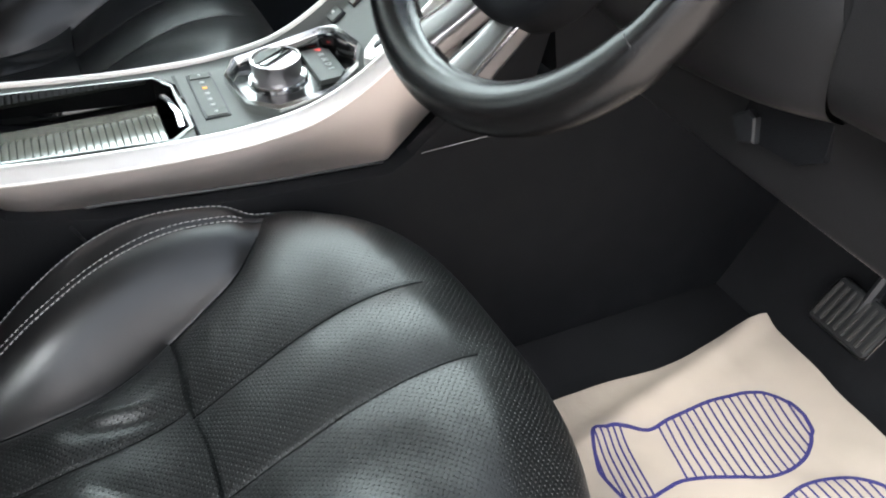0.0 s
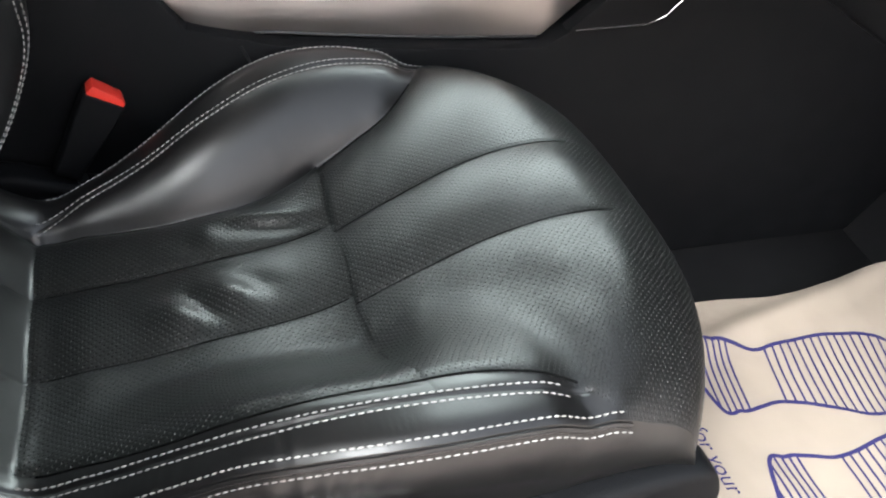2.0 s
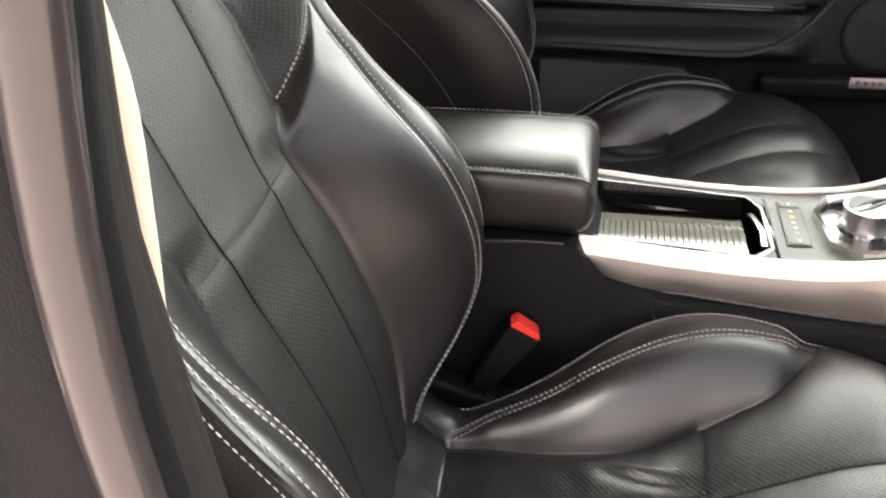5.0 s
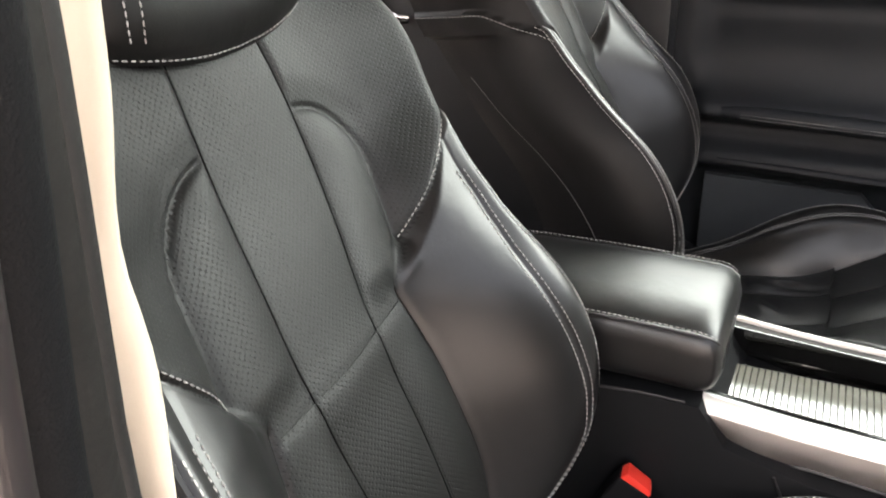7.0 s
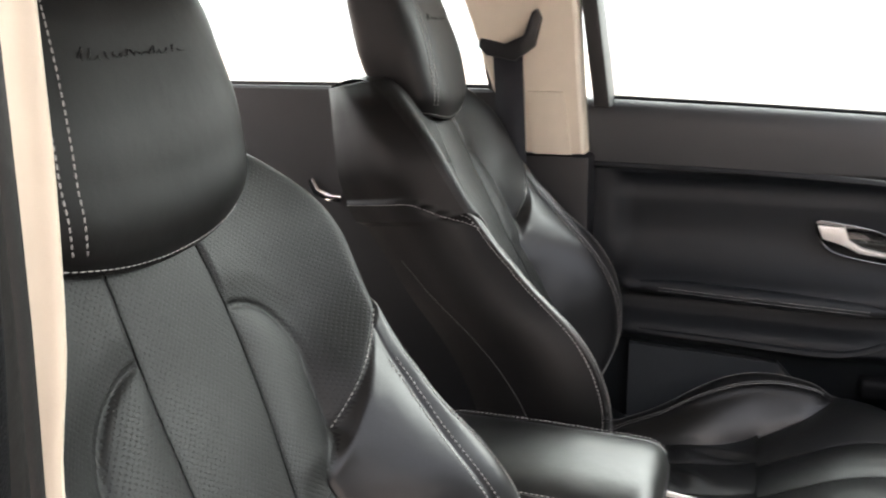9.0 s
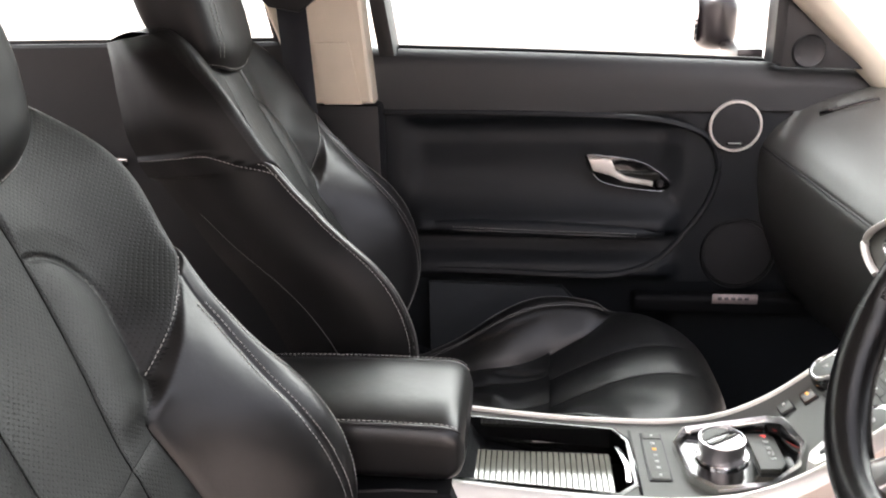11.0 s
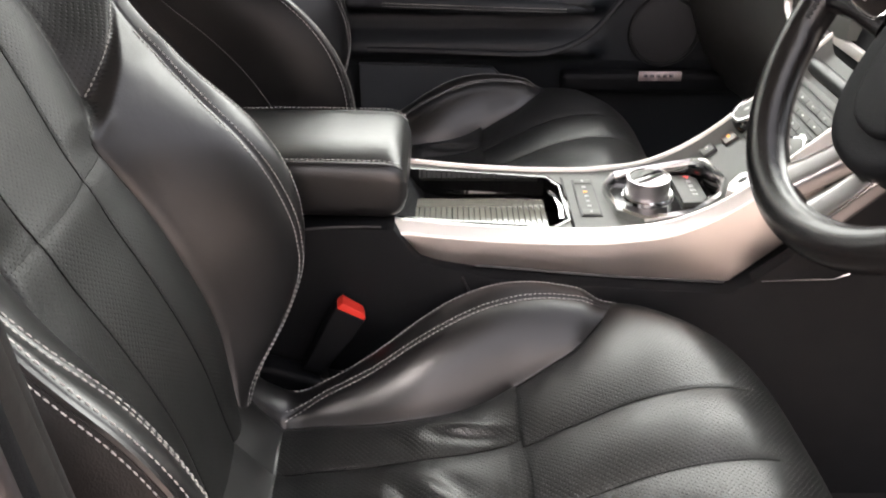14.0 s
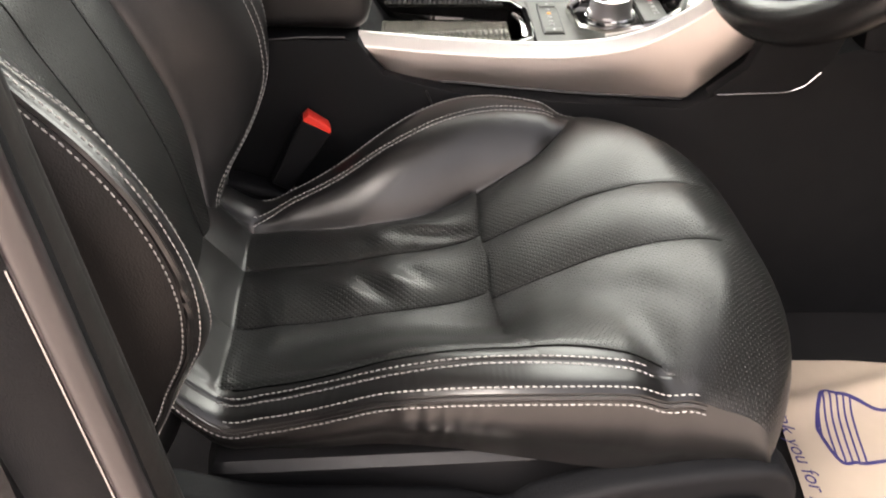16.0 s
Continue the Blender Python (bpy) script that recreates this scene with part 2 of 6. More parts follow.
def grid_parts(P, label_of, parent, mats, uv=False):
    """Split a grid of points into meshes by a region name for each cell."""
    nu, nv = P.shape[:2]
    idx = np.arange(nu * nv).reshape(nu, nv)
    quads = np.stack([idx[:-1, :-1], idx[1:, :-1], idx[1:, 1:], idx[:-1, 1:]], -1).reshape(-1, 4)
    flat = P.reshape(-1, 3)
    du, dv = np.gradient(P, axis=0), np.gradient(P, axis=1)
    nrm = np.cross(du, dv)
    nrm = (nrm / (np.linalg.norm(nrm, axis=-1, keepdims=True) + 1e-12)).reshape(-1, 3)
    lab = label_of.reshape(-1)
    made = []
    for key in dict.fromkeys(lab.tolist()):
        q = quads[lab == key]
        used, inv = np.unique(q, return_inverse=True)
        name, mat, text = mats[key]
        made.append(raw(name, flat[used], inv.reshape(-1, 4), mat, parent, text))
        made[-1].data.normals_split_custom_set_from_vertices([tuple(n) for n in nrm[used]])
        if uv:
            c = nv // 2
            along = np.concatenate([[0], np.cumsum(np.linalg.norm(np.diff(P[:, c], axis=0), axis=1))])
            UV = np.stack([np.repeat(along[:, None], nv, 1), P[..., 1]], -1).reshape(-1, 2)
            layer = made[-1].data.uv_layers.new(name="UVMap")
            layer.data.foreach_set("uv", UV[q.reshape(-1)].reshape(-1).astype(np.float32))
    return made


def sweep(path, radius, n=8, closed=False):
    """A tube along points; radius a number, a list, or (wide, high)."""
    bm = bmesh.new()
    pts = [Vector(p) for p in path]
    rings = []
    up = Vector((0, 0, 1))
    for i, p in enumerate(pts):
        a = pts[i - 1] if i or closed else p
        b = pts[(i + 1) % len(pts)] if i < len(pts) - 1 or closed else p
        d = (b - a).normalized()
        side = d.cross(up)
        if side.length < 1e-4:
            side = d.cross(Vector((1, 0, 0)))
        side.normalize()
        top = side.cross(d)
        r = radius[i] if isinstance(radius, list) else radius
        rw, rh = r if isinstance(r, tuple) else (r, r)
        rings.append([bm.verts.new(p + side * math.cos(2 * math.pi * k / n) * rw + top * math.sin(2 * math.pi * k / n) * rh) for k in range(n)])
    m = len(rings)
    for i in range(m if closed else m - 1):
        for k in range(n):
            bm.faces.new((rings[i][k], rings[i][(k + 1) % n], rings[(i + 1) % m][(k + 1) % n], rings[(i + 1) % m][k]))
    if not closed:
        bm.faces.new(rings[0])
        bm.faces.new(rings[-1][::-1])
    return bm


def box(x0, x1, y0, y1, z0, z1, bev=0.004, seg=2):
    bm = bmesh.new()
    bmesh.ops.create_cube(bm, size=1, matrix=Matrix.LocRotScale(((x0 + x1) / 2, (y0 + y1) / 2, (z0 + z1) / 2), None, (x1 - x0, y1 - y0, z1 - z0)))
    if bev:
        bmesh.ops.bevel(bm, geom=bm.edges[:], offset=bev, segments=seg, profile=0.6, affect="EDGES")
    return bm


def prism(outline, axis, a, b, bev=0.0, seg=2):
    """An outline in a plane, drawn out along axis from a to b. Outline points are the other two coordinates in order."""
    bm = bmesh.new()

    def at(p, v):
        return {"x": (v, p[0], p[1]), "y": (p[0], v, p[1]), "z": (p[0], p[1], v)}[axis]
    lo = [bm.verts.new(at(p, a)) for p in outline]
    hi = [bm.verts.new(at(p, b)) for p in outline]
    n = len(outline)
    caps = [bm.faces.new(lo), bm.faces.new(hi[::-1])]
    for i in range(n):
        bm.faces.new((lo[i], lo[(i + 1) % n], hi[(i + 1) % n], hi[i]))
    bmesh.ops.recalc_face_normals(bm, faces=bm.faces)
    if bev:
        es = [e for c in caps for e in c.edges]
        bmesh.ops.bevel(bm, geom=list(set(es)), offset=bev, segments=seg, profile=0.6, affect="EDGES")
    return bm


def lathe(profile, n=40, m=Matrix()):
    """Turn (radius, height) points about z, then place by m."""
    bm = bmesh.new()
    rings = [[bm.verts.new(m @ Vector((r * math.cos(2 * math.pi * k / n), r * math.sin(2 * math.pi * k / n), h))) for k in range(n)] for r, h in profile]
    for a, b in zip(rings, rings[1:]):
        for k in range(n):
            bm.faces.new((a[k], a[(k + 1) % n], b[(k + 1) % n], b[k]))
    if profile[0][0] > 1e-5:
        bm.faces.new(rings[0][::-1])
    if profile[-1][0] > 1e-5:
        bm.faces.new(rings[-1])
    bmesh.ops.remove_doubles(bm, verts=bm.verts, dist=1e-6)
    return bm


def stitches(path, normals, parent, step=0.0058, length=0.0042, r=0.00062, lift=0.0005, name="stitching"):
    """A row of thread stitches along a path on a surface, as one mesh."""
    P = np.array(path, float)
    N = np.array(normals, float)
    seg = np.linalg.norm(np.diff(P, axis=0), axis=1)
    s = np.concatenate([[0], np.cumsum(seg)])
    verts, faces = [], []

    def at(t, A):
        return np.array([np.interp(t, s, A[:, k]) for k in range(3)])
    t = 0.001
    while t + length < s[-1]:
        a, b = at(t, P), at(t + length, P)
        n = at(t + length / 2, N)
        n /= np.linalg.norm(n) + 1e-9
        d = (b - a) / (np.linalg.norm(b - a) + 1e-9)
        w = np.cross(d, n)
        base = len(verts)
        for q, k in ((a, 0.3), (a * 0.75 + b * 0.25, 1), (a * 0.25 + b * 0.75, 1), (b, 0.3)):
            for cw, cn in ((-1, 0), (0, 1), (1, 0), (0, -1)):
                verts.append(q + n * lift + w * cw * r * k + n * cn * r * k)
        for i in range(3):
            for k in range(4):
                faces.append((base + 4 * i + k, base + 4 * i + (k + 1) % 4, base + 4 * i + 4 + (k + 1) % 4, base + 4 * i + 4 + k))
        faces.append((base + 3, base + 2, base + 1, base))
        faces.append((base + 12, base + 13, base + 14, base + 15))
        t += step
    return raw(name, verts, faces, THREAD, parent, "pale contrast stitching", smooth=False)


# ---- the front seats ----
def bell(d, w):
    return np.exp(-(d / w) ** 2)


def smooth01(t):
    t = np.clip(t, 0, 1)
    return t * t * (3 - 2 * t)


BACK_LEAN = 0.034


def cushion_surface(S, V, fold=None):
    """Points of the seat cushion: S along its length (0 rear to 1 front lip), V across (-1 to 1)."""
    prof = curve((0, (-0.292, 0.352)), (0.03, (-0.270, 0.323)), (0.06, (-0.250, 0.299)), (0.11, (-0.20, 0.299)), (0.26, (-0.10, 0.310)), (0.41, (0.0, 0.325)), (0.50, (0.06, 0.352)), (0.59, (0.12, 0.379)),
                 (0.68, (0.18, 0.393)), (0.74, (0.22, 0.392)), (0.79, (0.254, 0.381)), (0.83, (0.275, 0.362)), (0.87, (0.285, 0.338)), (0.93, (0.287, 0.30)), (1.0, (0.280, 0.25)))
    q = prof(S)
    X, Z = q[..., 0], q[..., 1]
    yo = curve((-0.292, 0.160), (-0.275, 0.165), (-0.2, 0.178), (-0.12, 0.205), (-0.055, 0.232), (0.03, 0.250), (0.09, 0.248), (0.14, 0.243), (0.2, 0.242), (0.29, 0.238))(X)
    ys = curve((-0.292, 0.124), (-0.275, 0.125), (-0.25, 0.129), (-0.226, 0.141), (-0.2, 0.151), (-0.15, 0.163), (-0.09, 0.182), (-0.02, 0.206), (0.04, 0.220), (0.09, 0.221), (0.12, 0.220), (0.29, 0.222))(X)
    ya = curve((-0.292, 0.122), (-0.2, 0.120), (-0.12, 0.114), (-0.07, 0.116), (-0.01, 0.133), (0.01, 0.140), (0.05, 0.153), (0.09, 0.169), (0.115, 0.192), (0.14, 0.220), (0.18, 0.236), (0.2, 0.241), (0.29, 0.236))(X)
    zs = curve((-0.292, 0.350), (-0.268, 0.323), (-0.245, 0.306), (-0.2, 0.315), (-0.15, 0.335), (-0.09, 0.366), (-0.02, 0.388), (0.04, 0.392), (0.09, 0.388), (0.135, 0.380), (0.2, 0.385), (0.28, 0.385))(X)
    # the entry side is worn flatter: its centre panel reaches almost to the edge stitching
    entry = V < 0
    yo = np.where(entry, curve((-0.292, 0.170), (-0.24, 0.182), (-0.2, 0.189), (-0.12, 0.206), (-0.055, 0.227), (-0.02, 0.236), (0.03, 0.242), (0.09, 0.242), (0.14, 0.241), (0.2, 0.241), (0.29, 0.238))(X), yo)
    ys = np.where(entry, curve((-0.292, 0.148), (-0.24, 0.158), (-0.2, 0.165), (-0.15, 0.174), (-0.09, 0.190), (-0.02, 0.204), (0.04, 0.211), (0.09, 0.215), (0.12, 0.218), (0.29, 0.222))(X), ys)
    ye = np.where(entry, curve((-0.292, 0.136), (-0.23, 0.146), (-0.16, 0.161), (-0.10, 0.174), (-0.04, 0.184), (0.0, 0.190), (0.05, 0.196), (0.09, 0.204), (0.115, 0.210), (0.14, 0.222), (0.18, 0.236), (0.2, 0.241), (0.29, 0.236))(X), ya)
    Y = V * yo
    ay = np.abs(Y)
    front = smooth01((X - 0.095) / 0.07)
    t = np.clip((ay - ya) / np.maximum(yo - 0.004 - ya, 0.012), 0, 1)
    rise = (zs + 0.004 - Z) * (1 - front)
    lead = 0.045 + 0.035 * smooth01(X / 0.05)
    soft = smooth01((ay - ya + lead) / np.maximum(yo - 0.030 - ya + lead, 0.012))
    up = rise * np.where(entry, soft, np.where(t < 0.72, 1 - (1 - np.clip(t / 0.72, 0, 1)) ** 2.3, 1 + 0.12 * (t - 0.72) / 0.28))
    over = np.clip((ay - ys) / np.maximum(yo - ys, 0.01), 0, 1)
    up -= 0.005 * over**5 * (1 - front) + 0.006 * over**2 * front * (V > 0) + 0.011 * front * np.abs(V) ** 4
    # rounded front corners
    xb = X - 0.062 * smooth01((X - 0.10) / 0.15) * np.abs(V) ** 3.0
    up -= 0.019 * front * smooth01((X - 0.13) / 0.10) * np.abs(V) ** 5
    # seams and padding
    xt = 0.007 + 0.0012 * np.cos(Y / 0.048 * np.pi) + 0.004 * (ay / 0.14) ** 4
    in_insert = 1 - smooth01((ay - ye + 0.012 * entry) / np.where(entry, 0.03, 0.01))
    seam_y = 0.047 + 0.004 * smooth01((X - 0.0) / 0.2)
    d_ridge = np.abs(ay - seam_y)
    d_trans = X - xt
    wide = np.where(X > xt, 1.0, 0.8)
    pill = 1 - np.clip(np.abs(np.where(ay < seam_y, ay, ay - (seam_y + ye) / 2)) / np.where(ay < seam_y, seam_y, np.maximum((ye - seam_y) / 2, 0.02)), 0, 1) ** 2
    fade = 1 - smooth01((X - 0.20) / 0.06)
    pill = np.where((Y < 0) & (ay > (seam_y + ye) / 2), 0.35 * pill + 0.65, pill)
    up += in_insert * 0.0066 * pill * fade * wide
    up -= 0.0006 * bell(d_ridge, 0.0019) * in_insert * np.clip(fade + 0.25, 0, 1)
    step = (d_trans > 0) * 1.0 if fold is None else fold
    fold_in = 1 - smooth01((ay - ye + np.where(entry, 0.022, 0.009)) / np.where(entry, 0.022, 0.009))
    fold_in = fold_in * (1 - 0.7 * smooth01((ay - 0.10) / 0.07) * entry)
    up += fold_in * (0.0068 * np.exp(-np.abs(d_trans) / 0.05) * (1 - step) - 0.0042 * np.exp(-np.abs(d_trans) / 0.032) * step)
    edge_fade = 1 - smooth01((X - 0.128) / 0.02)
    up -= np.where(Y > 0, 0.0030, 0.0008) * bell(ay - ye, 0.005) * (1 - 0.75 * smooth01((X - 0.06) / 0.06)) * (1 - smooth01((X - 0.16) / 0.04))
    up -= 0.0030 * bell(X + 0.249, 0.0045) * in_insert
    up -= 0.0012 * bell(ay - ys, 0.002) * edge_fade
    # soft creases of worn leather
    def dent(x, y, lx, ly, depth, ang):
        c, s = math.cos(ang), math.sin(ang)
        u, w = (X - x) * c + (Y - y) * s, -(X - x) * s + (Y - y) * c
        return depth * np.exp(-(u / lx) ** 2 - (w / ly) ** 2)
    up += dent(-0.134, -0.013, 0.016, 0.026, 0.0056, 0.75) - dent(-0.110, -0.010, 0.012, 0.026, 0.0046, 0.72) + dent(-0.088, -0.004, 0.015, 0.024, 0.0050, 0.75) - dent(-0.066, 0.002, 0.013, 0.026, 0.0022, 0.9)
    up += dent(-0.055, 0.086, 0.036, 0.010, 0.0036, -0.3) - dent(-0.045, 0.068, 0.038, 0.008, 0.0030, -0.25) + dent(-0.10, 0.075, 0.014, 0.022, 0.0022, 0.5) - dent(-0.118, 0.070, 0.010, 0.020, 0.0016, 0.6)
    up -= dent(0.14, -0.12, 0.02, 0.05, 0.0022, 0.9) + dent(0.05, 0.10, 0.012, 0.05, 0.0012, -0.5)
    # wrinkles on the entry-side bolster
    w = bell(ay - (ys + yo) / 2, 0.016) * (Y < 0) * smooth01((X + 0.24) / 0.04) * (1 - smooth01((X + 0.02) / 0.06))
    up += 0.0003 * w * np.sin(X * 270 + 5 * np.sin(X * 47 + 1) + ay * 120 * np.sin(X * 33)) * (0.6 + 0.4 * np.sin(X * 97 + 2))
    P = np.stack([xb, Y, Z + up], -1)
    return P, dict(X=X, ay=ay, Y=Y, ya=ye, ys=ys, xt=xt, seam=seam_y, V=V, yo=yo)


def back_surface(S, V, fold=None):
    """Points of the backrest's front: S from the foot (0) to the top (1), V across."""
    prof = curve((0, (-0.275, 0.292)), (0.10, (-0.289, 0.36)), (0.24, (-0.306, 0.45)), (0.38, (-0.337, 0.54)), (0.52, (-0.378, 0.63)), (0.63, (-0.411, 0.70)),
                 (0.78, (-0.455, 0.79)), (0.88, (-0.482, 0.86)), (0.96, (-0.507, 0.915)), (1.0, (-0.530, 0.94)))
    q = prof(S)
    X, Z = q[..., 0], q[..., 1]
    yo = curve((0.29, 0.205), (0.33, 0.220), (0.353, 0.226), (0.386, 0.232), (0.42, 0.238), (0.46, 0.243), (0.52, 0.246), (0.60, 0.242), (0.66, 0.234), (0.72, 0.231), (0.78, 0.237), (0.82, 0.241), (0.86, 0.230), (0.89, 0.211), (0.92, 0.182), (0.94, 0.148))(Z)
    ys = curve((0.29, 0.100), (0.33, 0.106), (0.353, 0.118), (0.386, 0.168), (0.42, 0.202), (0.46, 0.213), (0.52, 0.213), (0.60, 0.209), (0.655, 0.213), (0.72, 0.210), (0.78, 0.217), (0.82, 0.221), (0.86, 0.210), (0.89, 0.191), (0.92, 0.162), (0.94, 0.130))(Z)
    ya = curve((0.29, 0.072), (0.34, 0.086), (0.365, 0.098), (0.42, 0.117), (0.53, 0.121), (0.59, 0.117), (0.64, 0.106), (0.92, 0.100))(Z)
    lobe_y = curve((0.60, 0.142), (0.70, 0.137), (0.74, 0.134), (0.77, 0.124), (0.80, 0.108), (0.92, 0.085))(Z)
    seam = curve((0.29, 0.046), (0.62, 0.052), (0.80, 0.060), (0.92, 0.048))(Z)
    Y = V * yo
    ay = np.abs(Y)
    # lower bolster and upper wing, which meet along a slanting joint
    t = np.clip((ay - ya) / np.maximum(yo - 0.004 - ya, 0.02), 0, 1)
    rise = curve((0.29, 0.0), (0.335, 0.004), (0.36, 0.022), (0.386, 0.053), (0.42, 0.080), (0.46, 0.093), (0.52, 0.099), (0.59, 0.090), (0.65, 0.066), (0.70, 0.048), (0.75, 0.040), (0.80, 0.030), (0.92, 0.0))(Z)
    over = np.clip((ay - ys) / np.maximum(yo - ys, 0.01), 0, 1)
    t = np.clip((ay - ya) / np.maximum(np.minimum(yo - 0.004, ys + 0.022) - ya, 0.02), 0, 1)
    f_low = rise * np.sin(np.pi / 2 * t) ** 1.15 - 0.006 * over**5 + over**1.2 * (curve((0.29, -0.010), (0.33, 0.002), (0.36, 0.006), (0.39, -0.008), (0.43, -0.006), (0.46, 0.0), (0.92, 0.0))(Z))
    wing_h = curve((0.60, 0.040), (0.72, 0.056), (0.80, 0.052), (0.86, 0.038), (0.90, 0.018), (0.94, 0.0))(Z)
    wt = np.clip((ay - lobe_y + 0.004) / np.maximum(yo - lobe_y, 0.03), 0, 1)
    edge = np.clip((ay - yo + 0.030) / 0.030, 0, 1)
    hollow = smooth01((Z - 0.69) / 0.09)
    f_up = wing_h * (smooth01(wt * 0.62) * 1.35 * hollow + np.sin(np.pi / 2 * wt) * (1 - hollow)) - 0.020 * edge**3
    dn = Z - (0.640 + 0.85 * (ay - 0.10))
    k_up = smooth01((dn + 0.009) / 0.018)
    f = f_low * (1 - k_up) + f_up * k_up
    f -= 0.0042 * bell(dn, 0.0032) * smooth01((ay - 0.120) / 0.02)
    # lobes between the centre strip and the wings
    qx, qz = np.clip(ay - 0.055, 0, None) / 0.081, np.clip(Z - 0.735, 0, None) / 0.070
    d = (1 - np.sqrt(qx**2 + qz**2 + 1e-9)) * 0.075
    near = smooth01((ay - seam) / 0.008) * smooth01((Z - 0.655) / 0.03)
    f += near * (0.0025 * smooth01(-d / 0.03) * smooth01((0.92 - Z) / 0.08) - 0.0028 * bell(d, 0.0028))
    ramp = 1 - (1 - np.clip((ay - seam) / 0.036, 0, 1)) ** 2
    f += ramp * smooth01((Z - 0.64) / 0.03) * 0.0058 * np.clip(d / 0.034, 0, 1) * (2 - np.clip(d / 0.034, 0, 1))
    # centre strip
    f -= 0.0005 * bell(ay - seam, 0.0024)
    f += 0.0034 * (1 - np.clip(ay / seam, 0, 1) ** 2) * smooth01((0.9 - Z) / 0.05)
    zt = 0.632 + 0.004 * (ay / 0.12) ** 2
    dt = Z - zt
    mid = np.clip(np.abs(ay - (seam + ya) / 2) / ((ya - seam) / 2), 0, 1)
    f += 0.0036 * (1 - mid**2) * smooth01(-dt / 0.06)
    inside = 1 - smooth01((ay - ya + 0.012) / 0.016)
    step = (dt > 0) * 1.0 if fold is None else fold
    f += inside * (0.0026 * bell(dt + 0.010, 0.022) + 0.0006 * (1 - step) * np.exp(-np.abs(dt) / 0.03) - 0.0006 * bell(dt, 0.004))
    f -= 0.0030 * bell(ay - ya, 0.003) * (1 - k_up)
    f -= 0.0012 * bell(ay - ys, 0.002) * (1 - k_up)
    shift = BACK_LEAN * smooth01((Z - 0.60) / 0.22)
    P = np.stack([X + f * 0.95, Y + shift, Z + f * 0.25], -1)
    return P, dict(Z=Z, ay=ay, Y=Y, ya=ya, ys=ys, zt=zt, seam=seam, V=V, dn=dn, d_arch=-d, yo=yo)


def normals_of(P):
    du = np.gradient(P, axis=0)
    dv = np.gradient(P, axis=1)
    n = np.cross(du, dv)
    return n / (np.linalg.norm(n, axis=-1, keepdims=True) + 1e-9)


def line_on(surface, S, V, sign):
    """A path on a surface with its normals."""
    e = 1e-3
    P = surface(S, V)[0]
    a = surface(np.clip(S + e, 0, 1), V)[0] - surface(np.clip(S - e, 0, 1), V)[0]
    b = surface(S, np.clip(V + e, -1, 1))[0] - surface(S, np.clip(V - e, -1, 1))[0]
    n = np.cross(a, b) * sign
    return P, n / (np.linalg.norm(n, axis=-1, keepdims=True) + 1e-9)


def find_v(surface, S, key, sign, off=0.0):
    """V at which the across distance equals the named curve plus an offset."""
    V = np.full_like(S, 0.5) * sign
    for _ in range(12):
        d = surface(S, V)[1]
        V = np.clip(V * (d[key] + off) / np.maximum(d["ay"], 1e-4), -0.999, 0.999)
    return V


def smooth_loop(pts, n):
    """A closed smooth outline through points."""
    p = np.array([*pts[-2:], *pts, *pts[:2]], float)
    f = curve(*[(i - 2, tuple(q)) for i, q in enumerate(p)])
    return f(np.linspace(0, len(pts), n, endpoint=False)).tolist()


def fit_columns(W, d):
    """Move grid columns so that they run along the seams, the bolster foot and the edge stitching."""
    s_, a_, e_ = d["seam"] / d["yo"], d["ya"] / d["yo"], d["ys"] / d["yo"]
    a_ = np.minimum(a_, e_ - 0.02)
    w = np.abs(W)
    out = np.where(w < 0.24, w / 0.24 * s_, np.where(w < 0.6, s_ + (w - 0.24) / 0.36 * (a_ - s_), np.where(w < 0.84, a_ + (w - 0.6) / 0.24 * (e_ - a_), e_ + (w - 0.84) / 0.16 * (1 - e_))))
    return np.sign(W) * out


def fit_rows(R, mark, at):
    """Move grid rows so that one runs along a cross seam."""
    return np.where(R < at, R / at * mark, mark + (R - at) / (1 - at) * (1 - mark))


